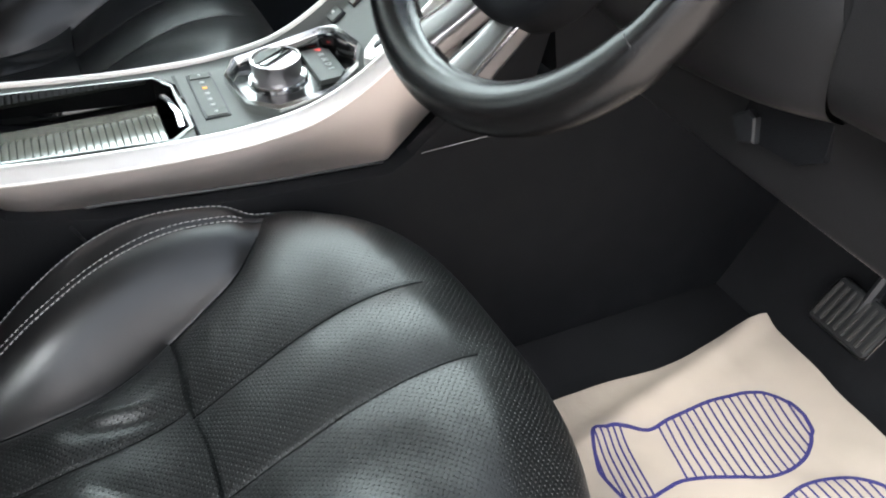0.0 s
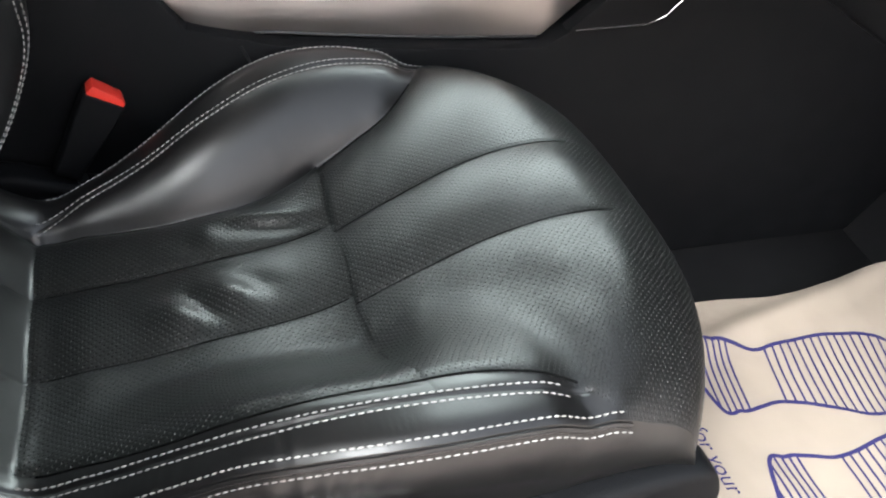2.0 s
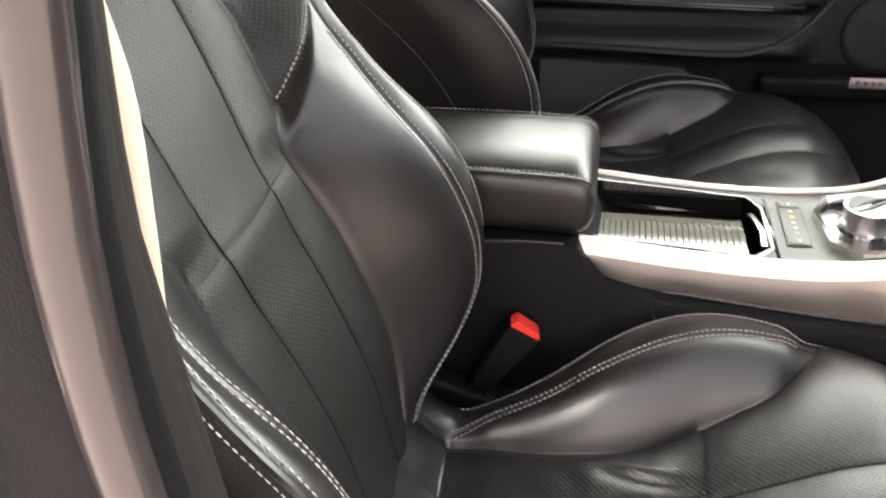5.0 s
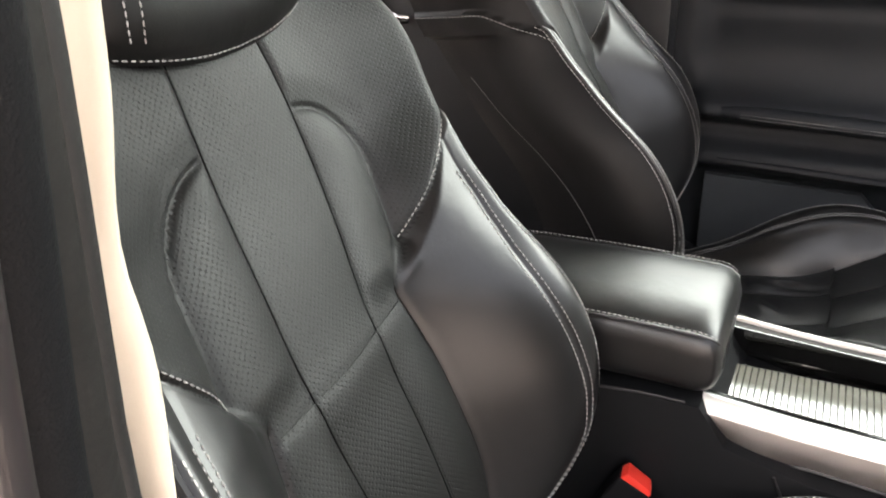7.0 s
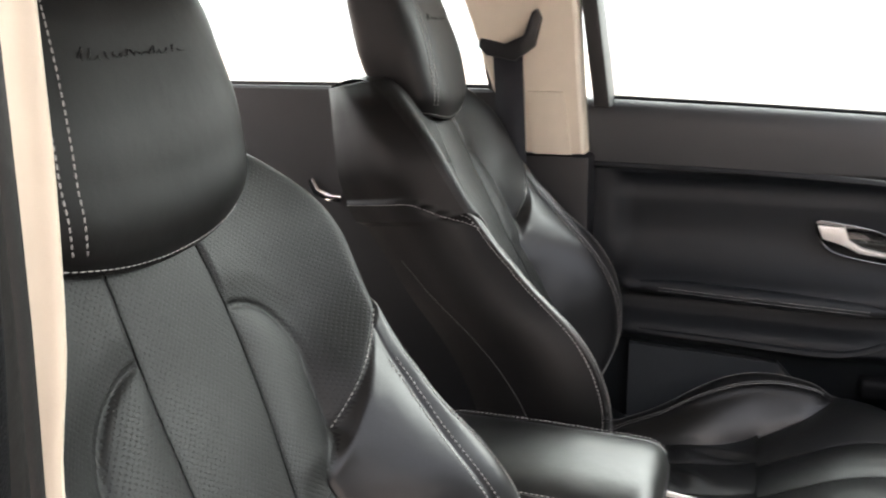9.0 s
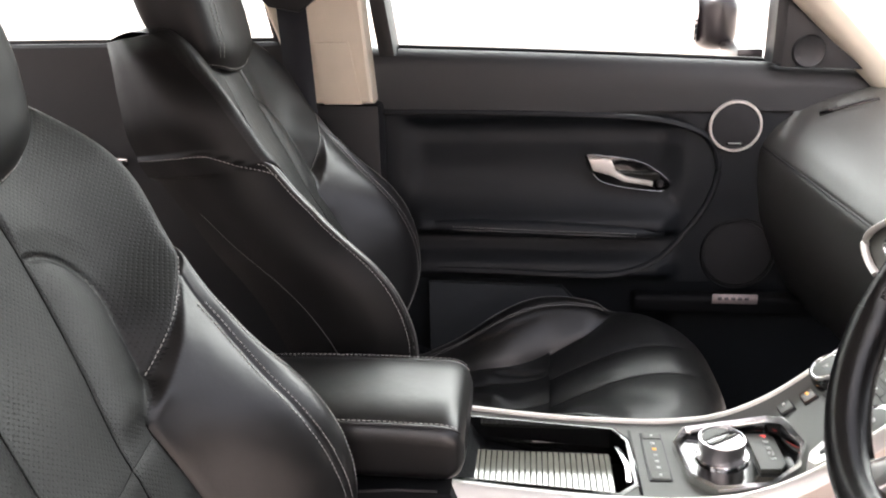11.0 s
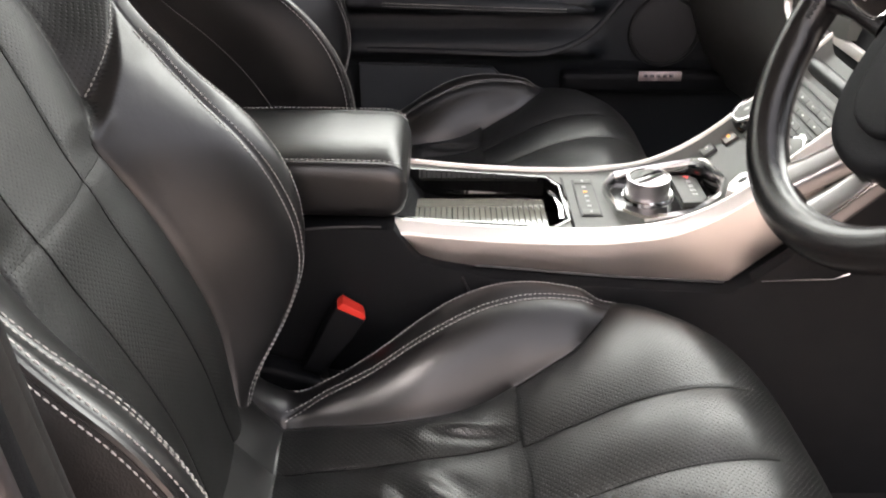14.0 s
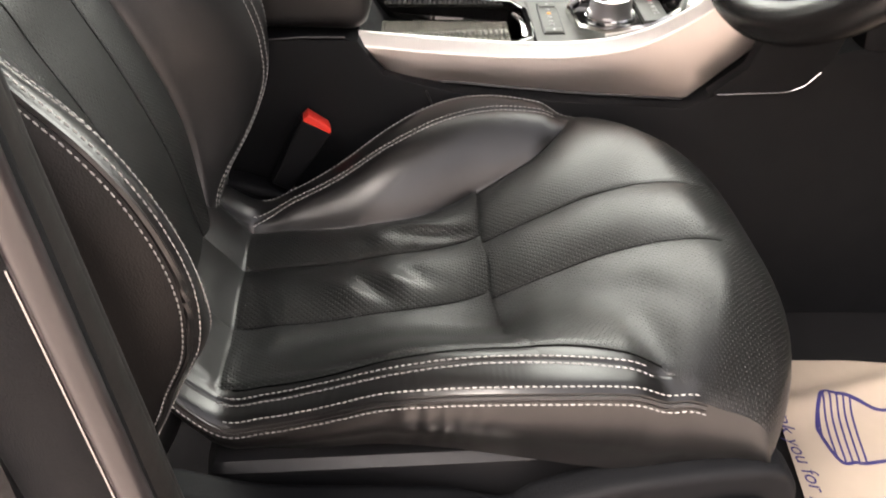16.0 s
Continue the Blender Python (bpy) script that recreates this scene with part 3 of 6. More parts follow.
def front_seat(m):
    seat = thing("front_seat", "black leather front seat with perforated centre panels and pale double stitching", "car seat", m, "front seats")
    # cushion
    S, V = np.meshgrid(np.linspace(0, 1, 330), np.linspace(-1, 1, 301), indexing="ij")
    V = fit_columns(V, cushion_surface(S, V)[1])
    d = cushion_surface(S, V)[1]
    ref = np.linspace(0, 1, 400)
    S = fit_rows(S, np.interp(d["xt"][140], cushion_surface(ref, ref * 0)[1]["X"][:340], ref[:340])[None, :], np.linspace(0, 1, 330)[140])
    P, d = cushion_surface(S, V)
    c = {k: (a[:-1, :-1] + a[1:, 1:]) / 2 for k, a in d.items()}
    lab = np.full(c["X"].shape, "", object)
    insert = (c["ay"] < c["ya"]) | (c["X"] > 0.2)
    fr = c["X"] > c["xt"]
    mid = c["ay"] < c["seam"]
    side = np.where(c["Y"] > 0, "l", "r")
    lab[:] = "b_"
    for cond, text in ((insert & ~fr & mid, "rm"), (insert & ~fr & ~mid, "r_"), (insert & fr & mid, "fm"), (insert & fr & ~mid, "f_")):
        lab[cond] = text
    top = ~insert & (c["ay"] > c["ys"])
    lab[top] = "t_"
    for s in "lr":
        for k in ("r_", "f_", "b_", "t_"):
            lab[(lab == k) & (side == s)] = k + s
    lab[(c["X"] < -0.249) & insert] = "rs"
    spec = {"rs": ("rear_strip", LEATHER, "smooth leather strip below the backrest"), "rm": ("seat_panel", LEATHER_PERF, ""), "fm": ("thigh_panel", LEATHER_PERF, "")}
    for s in "lr":
        spec.update({"r_" + s: ("seat_panel", LEATHER_PERF, ""), "f_" + s: ("thigh_panel", LEATHER_PERF, ""), "b_" + s: ("cushion_bolster", LEATHER, "smooth leather bolster"), "t_" + s: ("bolster_edge", LEATHER, "")})
    halves = [cushion_surface(S, V, k)[0] for k in (0.0, 1.0)]
    grid_parts(halves[0][:141], lab[:140], seat, spec, uv=True)
    grid_parts(halves[1][140:], lab[140:], seat, spec, uv=True)
    # step face of the cross fold, coloured near-black in place of its shadow
    lip = np.stack([halves[0][140, 66:235], halves[1][140, 66:235] - np.array([0.001, 0, 0.0005])], 0)
    grid_parts(lip, np.full((1, 168), "l", object), seat, {"l": ("seam", SEAM_SHADE, "")})
    P = np.concatenate([halves[0][:140], halves[1][140:]])

    def seam_line(path, r=0.0010):
        return part("seam", sweep(path, r, 6), SEAM_SHADE, seat)
    for k in (-1, 1):
        seam_line(P[24:250:2, 150 + k * 36])
        seam_line(P[24:196:2, 150 + k * 90])
    # cushion skirt: down from the outer edge, all round
    for sgn, name in ((1, "cushion_side"), (-1, "cushion_side")):
        e = P[:, -1 if sgn > 0 else 0]
        rows = []
        depth = curve((0, 0.035), (0.3, 0.075), (0.55, 0.105), (0.75, 0.085), (0.9, 0.03), (1, 0.004))(np.linspace(0, 1, len(e)))
        for k, u in enumerate(np.linspace(0, 1, 9)):
            out = 0.007 * math.sin(math.pi * min(1, u * 1.3)) - 0.012 * u * u
            rows.append(e + np.stack([0 * depth, np.full_like(depth, sgn * out), -depth * u], -1))
        R = np.stack(rows, 1)
        if sgn < 0:
            x = R[..., 0]
            fold = np.sin(x * 260 + 5 * np.sin(x * 43 + 2)) * 0.0008 * bell(x + 0.07, 0.11) * np.sin(np.pi * np.linspace(0, 1, 9))[None, :]
            R[..., 1] += fold
        n1 = R.shape[0]
        grid_parts(R[:, ::sgn], np.full((n1 - 1, 8), "s", object), seat, {"s": (name, LEATHER, "")})
    fe = P[-1]
    fr_rows = np.stack([fe + np.array([-0.004 * u, 0, -0.035 * u]) for u in (0, 0.5, 1)], 0)
    grid_parts(fr_rows, np.full((2, fe.shape[0] - 1), "s", object), seat, {"s": ("cushion_front", LEATHER, "")})
    # welts and stitching of the cushion
    s = np.linspace(0.062, 0.585, 160)
    for sg in (1, -1):
        for off in (-0.004, 0.004):
            p, n = line_on(cushion_surface, s, find_v(cushion_surface, s, "ys", sg, off), 1)
            stitches(p, n, seat)
        s1 = np.linspace(0.07, 0.69, 190)
        p, n = line_on(cushion_surface, s1, np.full_like(s1, 0.982 * sg), 1)
        stitches(p, n, seat)
        q = P[: int(0.69 * 330), -1 if sg > 0 else 0] + np.array([0, sg * 0.0005, -0.004])
        part("welt", sweep(q[::3], 0.0028, 6), LEATHER, seat)
        stitches(q + np.array([0, sg * 0.0040, -0.0035]), np.tile([0, sg, 0.3], (len(q), 1)), seat)
        s2 = np.linspace(0.065, 0.40, 120)
        s3 = np.linspace(0.42, 0.74, 100)
        for ss in (s2, s3):
            p, n = line_on(cushion_surface, ss, find_v(cushion_surface, ss, "seam", sg, 0.003), 1)
            tonal = stitches(p, n, seat, step=0.0045, length=0.003, r=0.0003)
            tonal.data.materials[0] = TONAL
            tonal["label"] = "grey tonal stitching"
    # backrest
    S, V = np.meshgrid(np.linspace(0, 1, 270), np.linspace(-1, 1, 251), indexing="ij")
    V = fit_columns(V, back_surface(S, V)[1])
    d = back_surface(S, V)[1]
    S = fit_rows(S, np.interp(d["zt"][140], back_surface(ref, ref * 0)[1]["Z"], ref)[None, :], np.linspace(0, 1, 270)[140])
    P, d = back_surface(S, V)
    c = {k: (a[:-1, :-1] + a[1:, 1:]) / 2 for k, a in d.items()}
    lab = np.full(c["Z"].shape, "", object)
    side = np.where(c["Y"] > 0, "l", "r")
    low = c["Z"] < c["zt"]
    
    mid = c["ay"] < c["seam"]
    bol = (c["ay"] > c["ya"]) & (c["dn"] < 0)
    wing = (c["d_arch"] > 0) & ~mid & ~low
    lab[:] = "u_"
    lab[low & ~mid] = "w_"
    lab[wing] = "g_"
    lab[bol] = "b_"
    lab[bol & (c["ay"] > c["ys"])] = "t_"
    for s_ in "lr":
        for k in ("u_", "w_", "g_", "b_", "t_"):
            lab[(lab == k) & (side == s_)] = k + s_
    lab[mid & low & ~bol] = "lm"
    lab[mid & ~low & ~bol] = "um"
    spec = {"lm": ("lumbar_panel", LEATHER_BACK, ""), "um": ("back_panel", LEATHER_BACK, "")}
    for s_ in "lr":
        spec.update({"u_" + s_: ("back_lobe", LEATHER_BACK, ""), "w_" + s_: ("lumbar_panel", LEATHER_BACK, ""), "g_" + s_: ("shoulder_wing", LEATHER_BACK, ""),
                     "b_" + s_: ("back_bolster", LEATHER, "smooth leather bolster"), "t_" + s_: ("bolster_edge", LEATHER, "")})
    halves = [back_surface(S, V, k)[0] for k in (0.0, 1.0)]
    grid_parts(halves[0][:141, ::-1], lab[:140, ::-1], seat, spec, uv=True)
    grid_parts(halves[1][140:, ::-1], lab[140:, ::-1], seat, spec, uv=True)
    lip = np.stack([halves[0][140, 50:201], halves[1][140, 50:201] - np.array([0.0005, 0, 0.001])], 0)
    grid_parts(lip, np.full((1, 150), "l", object), seat, {"l": ("fold", LEATHER_BACK, "")})
    P = np.concatenate([halves[0][:140], halves[1][140:]])
    for k in (-1, 1):
        seam_line(P[4:252:2, 125 + k * 30])
        seam_line(P[4:146:2, 125 + k * 75])
    # sides and rear of the backrest
    thick = curve((0, 0.10), (0.2, 0.17), (0.4, 0.19), (0.6, 0.17), (0.8, 0.155), (1, 0.08))(np.linspace(0, 1, 270))
    edges = []
    for sgn in (1, -1):
        e = P[:, -1 if sgn > 0 else 0]
        rows = []
        for u in np.linspace(0, 1, 13):
            bulge = 0.012 * math.sin(math.pi * min(1, u * 1.4)) - 0.045 * u**3
            rows.append(e + np.stack([-thick * u, np.full_like(thick, sgn * bulge), -0.10 * thick * u], -1))
        R = np.stack(rows, 1)
        k = int(np.argmin(np.abs(e[:, 2] - 0.775)))
        kk = [k - 16 + int(round(24 * math.sin(min(1, j / 5) * math.pi / 2))) for j in range(13)]
        for j in range(13):
            R[:, j, 1] += sgn * 0.006 * smooth01((kk[j] - np.arange(270)) / 3.0) * min(1, j / 2)
        edges.append(R[:, -1])
        arch_p = np.array([R[a - 3, j] for j, a in enumerate(kk)])
        side_line = np.array([R[int(210 - 12 * u_), 12 - int(u_ * 0.45)] * (1 - (u_ * 0.45) % 1) + R[int(210 - 12 * u_), 11 - int(u_ * 0.45)] * ((u_ * 0.45) % 1) for u_ in np.linspace(4, 15, 30)])
        part("side_piping", sweep(side_line + np.array([0, sgn * 0.0005, 0]), 0.0006, 6), THREAD_GREY, seat)
        stitches(arch_p + np.array([0, sgn * 0.0006, 0]), np.tile([0, sgn, 0], (13, 1)), seat)
        labs = np.array([["s" if i < kk[j] else "w" for j in range(12)] for i in range(269)], object)
        grid_parts(R[:, ::-sgn], np.array(labs[:, ::-sgn] if sgn > 0 else labs, object), seat, {"s": ("back_side", SHELL, "smooth dark vinyl side"), "w": ("wing_side", SHELL, "")})
    mixw = np.linspace(0, 1, 25)[None, :, None]
    B = edges[0][:, None] * (1 - mixw) + edges[1][:, None] * mixw
    B[..., 0] -= 0.03 * np.sin(np.pi * np.linspace(0, 1, 25))[None, :] * smooth01((0.94 - B[..., 2]) / 0.1)
    grid_parts(B, np.full((269, 24), "s", object), seat, {"s": ("back_shell", SHELL, "")})
    tp = np.stack([P[-1] * (1 - u) + B[-1, :1] * 0 + u * (edges[0][-1] * 0.5 * (1 + np.linspace(-1, 1, 251))[:, None] + edges[1][-1] * 0.5 * (1 - np.linspace(-1, 1, 251))[:, None]) + np.array([0, 0, 0.008 * math.sin(math.pi * u)]) for u in np.linspace(0, 1, 6)], 0)
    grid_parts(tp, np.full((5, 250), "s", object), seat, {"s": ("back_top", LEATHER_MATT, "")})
    s = np.linspace(0.03, 0.635, 190)
    for sg in (1, -1):
        for off in (-0.0045, 0.0045):
            p, n = line_on(back_surface, s, find_v(back_surface, s, "ys", sg, off), -1)
            stitches(p, n, seat)
        p, n = line_on(back_surface, s, np.full_like(s, 0.984 * sg), -1)
        stitches(p, n, seat)
        q = P[8:190, -1 if sg > 0 else 0] + np.array([-0.003, sg * 0.001, 0])
        part("welt", sweep(q[::3], 0.0028, 6), LEATHER, seat)
        stitches(q + np.array([-0.004, sg * 0.0042, 0]), np.tile([0.2, sg, 0], (len(q), 1)), seat)
        for ss in (np.linspace(0.03, 0.49, 120), np.linspace(0.51, 0.93, 120)):
            p, n = line_on(back_surface, ss, find_v(back_surface, ss, "seam", sg, 0.003), -1)
            tonal = stitches(p, n, seat, step=0.0045, length=0.003, r=0.0003)
            tonal.data.materials[0] = TONAL
            tonal["label"] = "grey tonal stitching"
    for sg in (1, -1):
        a_ = np.linspace(0.135, 0.222, 40)
        z_ = 0.640 + 0.85 * (a_ - 0.10) + 0.006
        sz_ = np.interp(z_, P[:, 125, 2], np.linspace(0, 1, 270))
        v_ = sg * a_ / np.interp(z_, d["Z"][:, 0], np.abs(d["Y"][:, 0]))
        p, n = line_on(back_surface, sz_, np.clip(v_, -0.99, 0.99), -1)
        stitches(p, n, seat)
    # head restraint
    U, W = np.meshgrid(np.linspace(0, 2 * np.pi, 97), np.linspace(0, 1, 61), indexing="ij")
    half_w = curve((0, 0.113), (0.06, 0.126), (0.2, 0.136), (0.6, 0.141), (0.85, 0.135), (0.95, 0.119), (1, 0.098))(W)
    half_t = curve((0, 0.035), (0.06, 0.046), (0.3, 0.058), (0.6, 0.056), (0.85, 0.045), (1, 0.025))(W)
    cx, cy = np.cos(U), np.sin(U)
    ee = 0.55
    sx, sy = np.sign(cx) * np.abs(cx) ** ee, np.sign(cy) * np.abs(cy) ** ee
    hz = 0.882 + 0.215 * W
    hx = -0.508 - 0.05 * W
    H = np.stack([hx + half_t * sx, BACK_LEAN + 0.014 + (half_w + 0.003) * sy, hz - 0.012 * sx * np.cos(half_w * sy / 0.128 * np.pi / 2) * (1 - W) ** 2 * 1.6], -1)
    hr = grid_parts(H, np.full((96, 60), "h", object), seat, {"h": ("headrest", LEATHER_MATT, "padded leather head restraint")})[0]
    for w_i, rev in ((0, False), (-1, True)):
        ring = H[:-1, w_i]
        ctr = ring.mean(0)
        rings = np.stack([ctr + (ring - ctr) * k for k in (1, 0.6, 0.02)], 0)
        rings[1:, :, 2] += (0.012 if rev else -0.004)
        rings = np.concatenate([rings, rings[:, :1]], 1)
        grid_parts(rings if rev else rings[::-1], np.full((2, 96), "c", object), hr, {"c": ("headrest_cap", LEATHER_MATT, "")})
    hn = normals_of(H)
    for k in (0, 1):
        rows = np.arange(4, 52)
        col = 96 * (1 - (40 + k * 9 - (23 + k * 2) * rows / 52) / 360)
        c0 = col.astype(int)
        fr_ = (col - c0)[:, None]
        line = H[c0, rows] * (1 - fr_) + H[c0 + 1, rows] * fr_
        hline = hn[c0, rows] * np.sign(hn[c0, rows, :1])
        stitches(line, hline, hr)
    # an embossed wordmark, as a plain flowing line
    mark = []
    for u_ in np.linspace(0, 1, 110):
        y_ = BACK_LEAN - 0.052 + 0.122 * u_ + 0.002 * math.sin(u_ * 97)
        near_i = int(np.argmin(np.abs(H[:, 38, 1] - y_) + 10 * (H[:, 38, 0] < hx[0, 38])))
        a_ = H[near_i, 38]
        b_ = H[(near_i + (1 if H[(near_i + 1) % 96, 38, 1] > a_[1] else -1)) % 96, 38]
        x_ = a_[0] + (b_[0] - a_[0]) * max(0.0, min(1.0, (y_ - a_[1]) / (b_[1] - a_[1] + 1e-9)))
        mark.append((x_ - 0.0001, y_, a_[2] + (0.0075 if u_ < 0.09 else 0.0038) * math.sin(u_ * 88) * (0.75 + 0.5 * math.sin(u_ * 31))))
    part("embossed_mark", sweep(mark, 0.0007, 6), LEATHER_MATT, hr, "faint tone-on-tone embossed mark")
    arc = [i for i in range(-30, 31)]
    ap = np.array([H[i % 96, 1] for i in arc])
    stitches(ap, np.array([[math.cos(2 * math.pi * i / 96), math.sin(2 * math.pi * i / 96), -0.1] for i in arc]), hr)
    # base: plastic shield, lever, frame and runners
    out = [(-0.30, 0.30), (-0.20, 0.275), (-0.06, 0.262), (0.0, 0.245), (0.03, 0.262), (0.10, 0.285), (0.20, 0.298), (0.24, 0.29), (0.255, 0.24), (0.235, 0.15), (-0.24, 0.13), (-0.31, 0.19)]
    for sg in (1, -1):
        part("side_shield", prism([tuple(p) for p in smooth_loop(out, 60)], "y", sg * 0.218, sg * 0.253, 0.010, 4), TRIM_DARK, seat, "moulded black plastic shield")
        part("runner", box(-0.28, 0.24, sg * 0.17 - 0.02, sg * 0.17 + 0.02, 0.045, 0.085, 0.003), PLASTIC, seat)
        part("runner_leg", box(-0.2, 0.2, sg * 0.17 - 0.012, sg * 0.17 + 0.012, 0.08, 0.2, 0.003), PLASTIC, seat)
    part("cushion_pan", box(-0.26, 0.225, -0.2, 0.2, 0.19, 0.27, 0.02, 3), PLASTIC, seat)
    part("front_valance", box(0.2, 0.25, -0.2, 0.2, 0.17, 0.27, 0.02, 3), PLASTIC, seat)
    part("shield_recess", prism([tuple(p) for p in smooth_loop([(0.075, 0.165), (0.065, 0.205), (0.09, 0.245), (0.14, 0.262), (0.21, 0.27), (0.225, 0.25), (0.215, 0.175)], 50)], "y", -0.2535, -0.262, 0.006, 4), TRIM_DARK, seat, "raised switch panel")
    part("seat_lever", prism([(-0.09, 0.246), (-0.045, 0.262), (0.005, 0.26), (0.005, 0.248), (-0.04, 0.25)], "y", -0.253, -0.262, 0.002), SILVER, seat, "slim silver lever")
    return seat


driver = front_seat(pose(0, -0.006, 0, 0, 0, 3.0))
PASSENGER = pose(-0.0188, 0.734, 0.010)
passenger = copy_thing(driver, PASSENGER)
# the passenger backrest leans a little further back and is turned a little to the console
recline = PASSENGER.inverted() @ pose(0.002, 0.7356, 0.0242) @ pose(-0.26, 0, 0.33) @ pose(0, 0, 0, -1.4, -3.5, 6.8) @ pose(0.26, 0, -0.33)
for o in passenger.children:
    top = max(v[2] for v in o.bound_box)
    if top > 0.45:
        o.matrix_basis = recline
tagged(passenger, "black leather passenger seat with perforated centre panels and pale double stitching", "car seat", "front seats")


# ---- the car's shell ----
tagged(part("floor", box(-1.3, 0.86, -0.38, 1.12, 0.0, 0.045, 0.0), CARPET), "black carpeted car floor", "floor", kind="structure")
tagged(part("bulkhead", prism([(0.80, 0.045), (0.95, 0.30), (0.95, 0.62), (1.0, 0.62), (1.0, 0.0), (0.80, 0.0)], "y", -0.40, 1.14), CARPET), "black carpeted front bulkhead", "wall", kind="structure")
tagged(part("ground", box(-80, 80, -80, 80, -0.40, -0.36, 0.0), CONCRETE), "pale concrete ground", "ground", kind="structure")
# roof lining out of view: dim shade put into its colour, extent set by reflections
roof = [(-1.6, 1.22), (-1.2, 1.27), (-0.5, 1.285), (-0.10, 1.27), (0.08, 1.235), (0.17, 1.205), (0.18, 1.23), (0.08, 1.26), (-0.10, 1.30), (-0.5, 1.315), (-1.2, 1.30), (-1.6, 1.25)]
tagged(part("ceiling", prism(roof, "y", -0.37, 1.085, 0.0), HEADLINER), "unseen cloth headliner, coloured dark to dim reflections", "ceiling", kind="structure")
tagged(part("rear_wall", prism([(-1.62, 0.0), (-1.50, 0.0), (-1.40, 0.78), (-1.52, 0.80)], "y", -0.38, 1.12), CARPET), "dark rear bulkhead behind the cabin", "wall", kind="structure")
sill = thing("door_sill", "black door sill with scuffed plastic tread", "door sill", kind="structure")
part("tread", box(-0.9, 0.9, -0.47, -0.385, -0.02, 0.075, 0.015, 3), PLASTIC, sill)
part("body_flange", box(-0.9, 0.9, -0.56, -0.475, -0.10, 0.03, 0.02, 3), BODY, sill)

# behind the camera: unseen plain pale wall, added to hold back light from there
tagged(part("wall_yard", box(-30, 30, -8.0, -7.6, -0.36, 5.2, 0.0), UNSEEN_WALL), "unseen plain pale wall added behind the camera to limit light", "wall", kind="structure")
# outside, far behind the far windows: added glowing sky sheet that brightens upward
GLOW = bpy.data.materials.new("sky_glow")
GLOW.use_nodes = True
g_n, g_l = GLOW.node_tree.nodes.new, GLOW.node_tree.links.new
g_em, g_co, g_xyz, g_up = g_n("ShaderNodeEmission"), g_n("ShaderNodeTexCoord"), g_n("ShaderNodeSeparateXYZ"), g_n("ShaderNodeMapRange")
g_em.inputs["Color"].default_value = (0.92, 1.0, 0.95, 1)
# emission grows with height so upward-facing leather gets the stronger glow
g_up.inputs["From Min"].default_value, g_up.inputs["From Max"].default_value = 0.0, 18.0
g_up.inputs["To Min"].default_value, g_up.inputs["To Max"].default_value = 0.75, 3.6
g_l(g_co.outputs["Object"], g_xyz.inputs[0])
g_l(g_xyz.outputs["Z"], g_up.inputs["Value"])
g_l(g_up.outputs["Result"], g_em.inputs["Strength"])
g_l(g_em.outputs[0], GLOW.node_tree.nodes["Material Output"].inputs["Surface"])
tagged(part("backdrop", box(-45, 45, 24, 24.2, -0.36, 34, 0.0), GLOW), "glowing sky backdrop added outside the far windows", "backdrop", kind="structure")


# ---- centre console ----
console = thing("centre_console", "centre console with brushed silver rails, grey panel and black sides", "console")
top_z = curve((-0.14, 0.470), (-0.03, 0.460), (0.06, 0.456), (0.134, 0.458), (0.20, 0.470), (0.255, 0.498), (0.32, 0.552), (0.375, 0.605), (0.42, 0.655))
panel_z = curve((-0.14, 0.463), (-0.03, 0.453), (0.06, 0.449), (0.134, 0.450), (0.20, 0.455), (0.24, 0.467), (0.265, 0.484), (0.295, 0.507), (0.34, 0.543), (0.38, 0.585), (0.42, 0.635))
xs = np.linspace(-0.135, 0.41, 90)


def ribbon(xs, rows):
    """A strip along the console: each row a pair of functions (y, z) of x."""
    P = np.stack([np.stack([xs, np.full_like(xs, 0) + fy(xs), fz(xs)], -1) for fy, fz in rows], 1)
    return P


def rail(sgn, y_in, y_out):
    rows = [(lambda x: y_in + 0 * x, lambda x: top_z(x) - 0.012), (lambda x: y_in + 0 * x, lambda x: top_z(x) - 0.001), (lambda x: y_in * 0.85 + y_out * 0.15 + 0 * x, lambda x: top_z(x) + 0.001),
            (lambda x: y_in * 0.7 + y_out * 0.3 + 0 * x, lambda x: top_z(x) + 0.0005), (lambda x: y_in * 0.5 + y_out * 0.5 + 0 * x, lambda x: top_z(x) - 0.0025), (lambda x: y_in * 0.12 + y_out * 0.88 + 0 * x, lambda x: top_z(x) - 0.0105),
            (lambda x: y_out + 0 * x, lambda x: top_z(x) - 0.0125), (lambda x: y_in * 0.1 + y_out * 0.9 + 0 * x, lambda x: top_z(x) - 0.0145)]
    return ribbon(xs, rows)


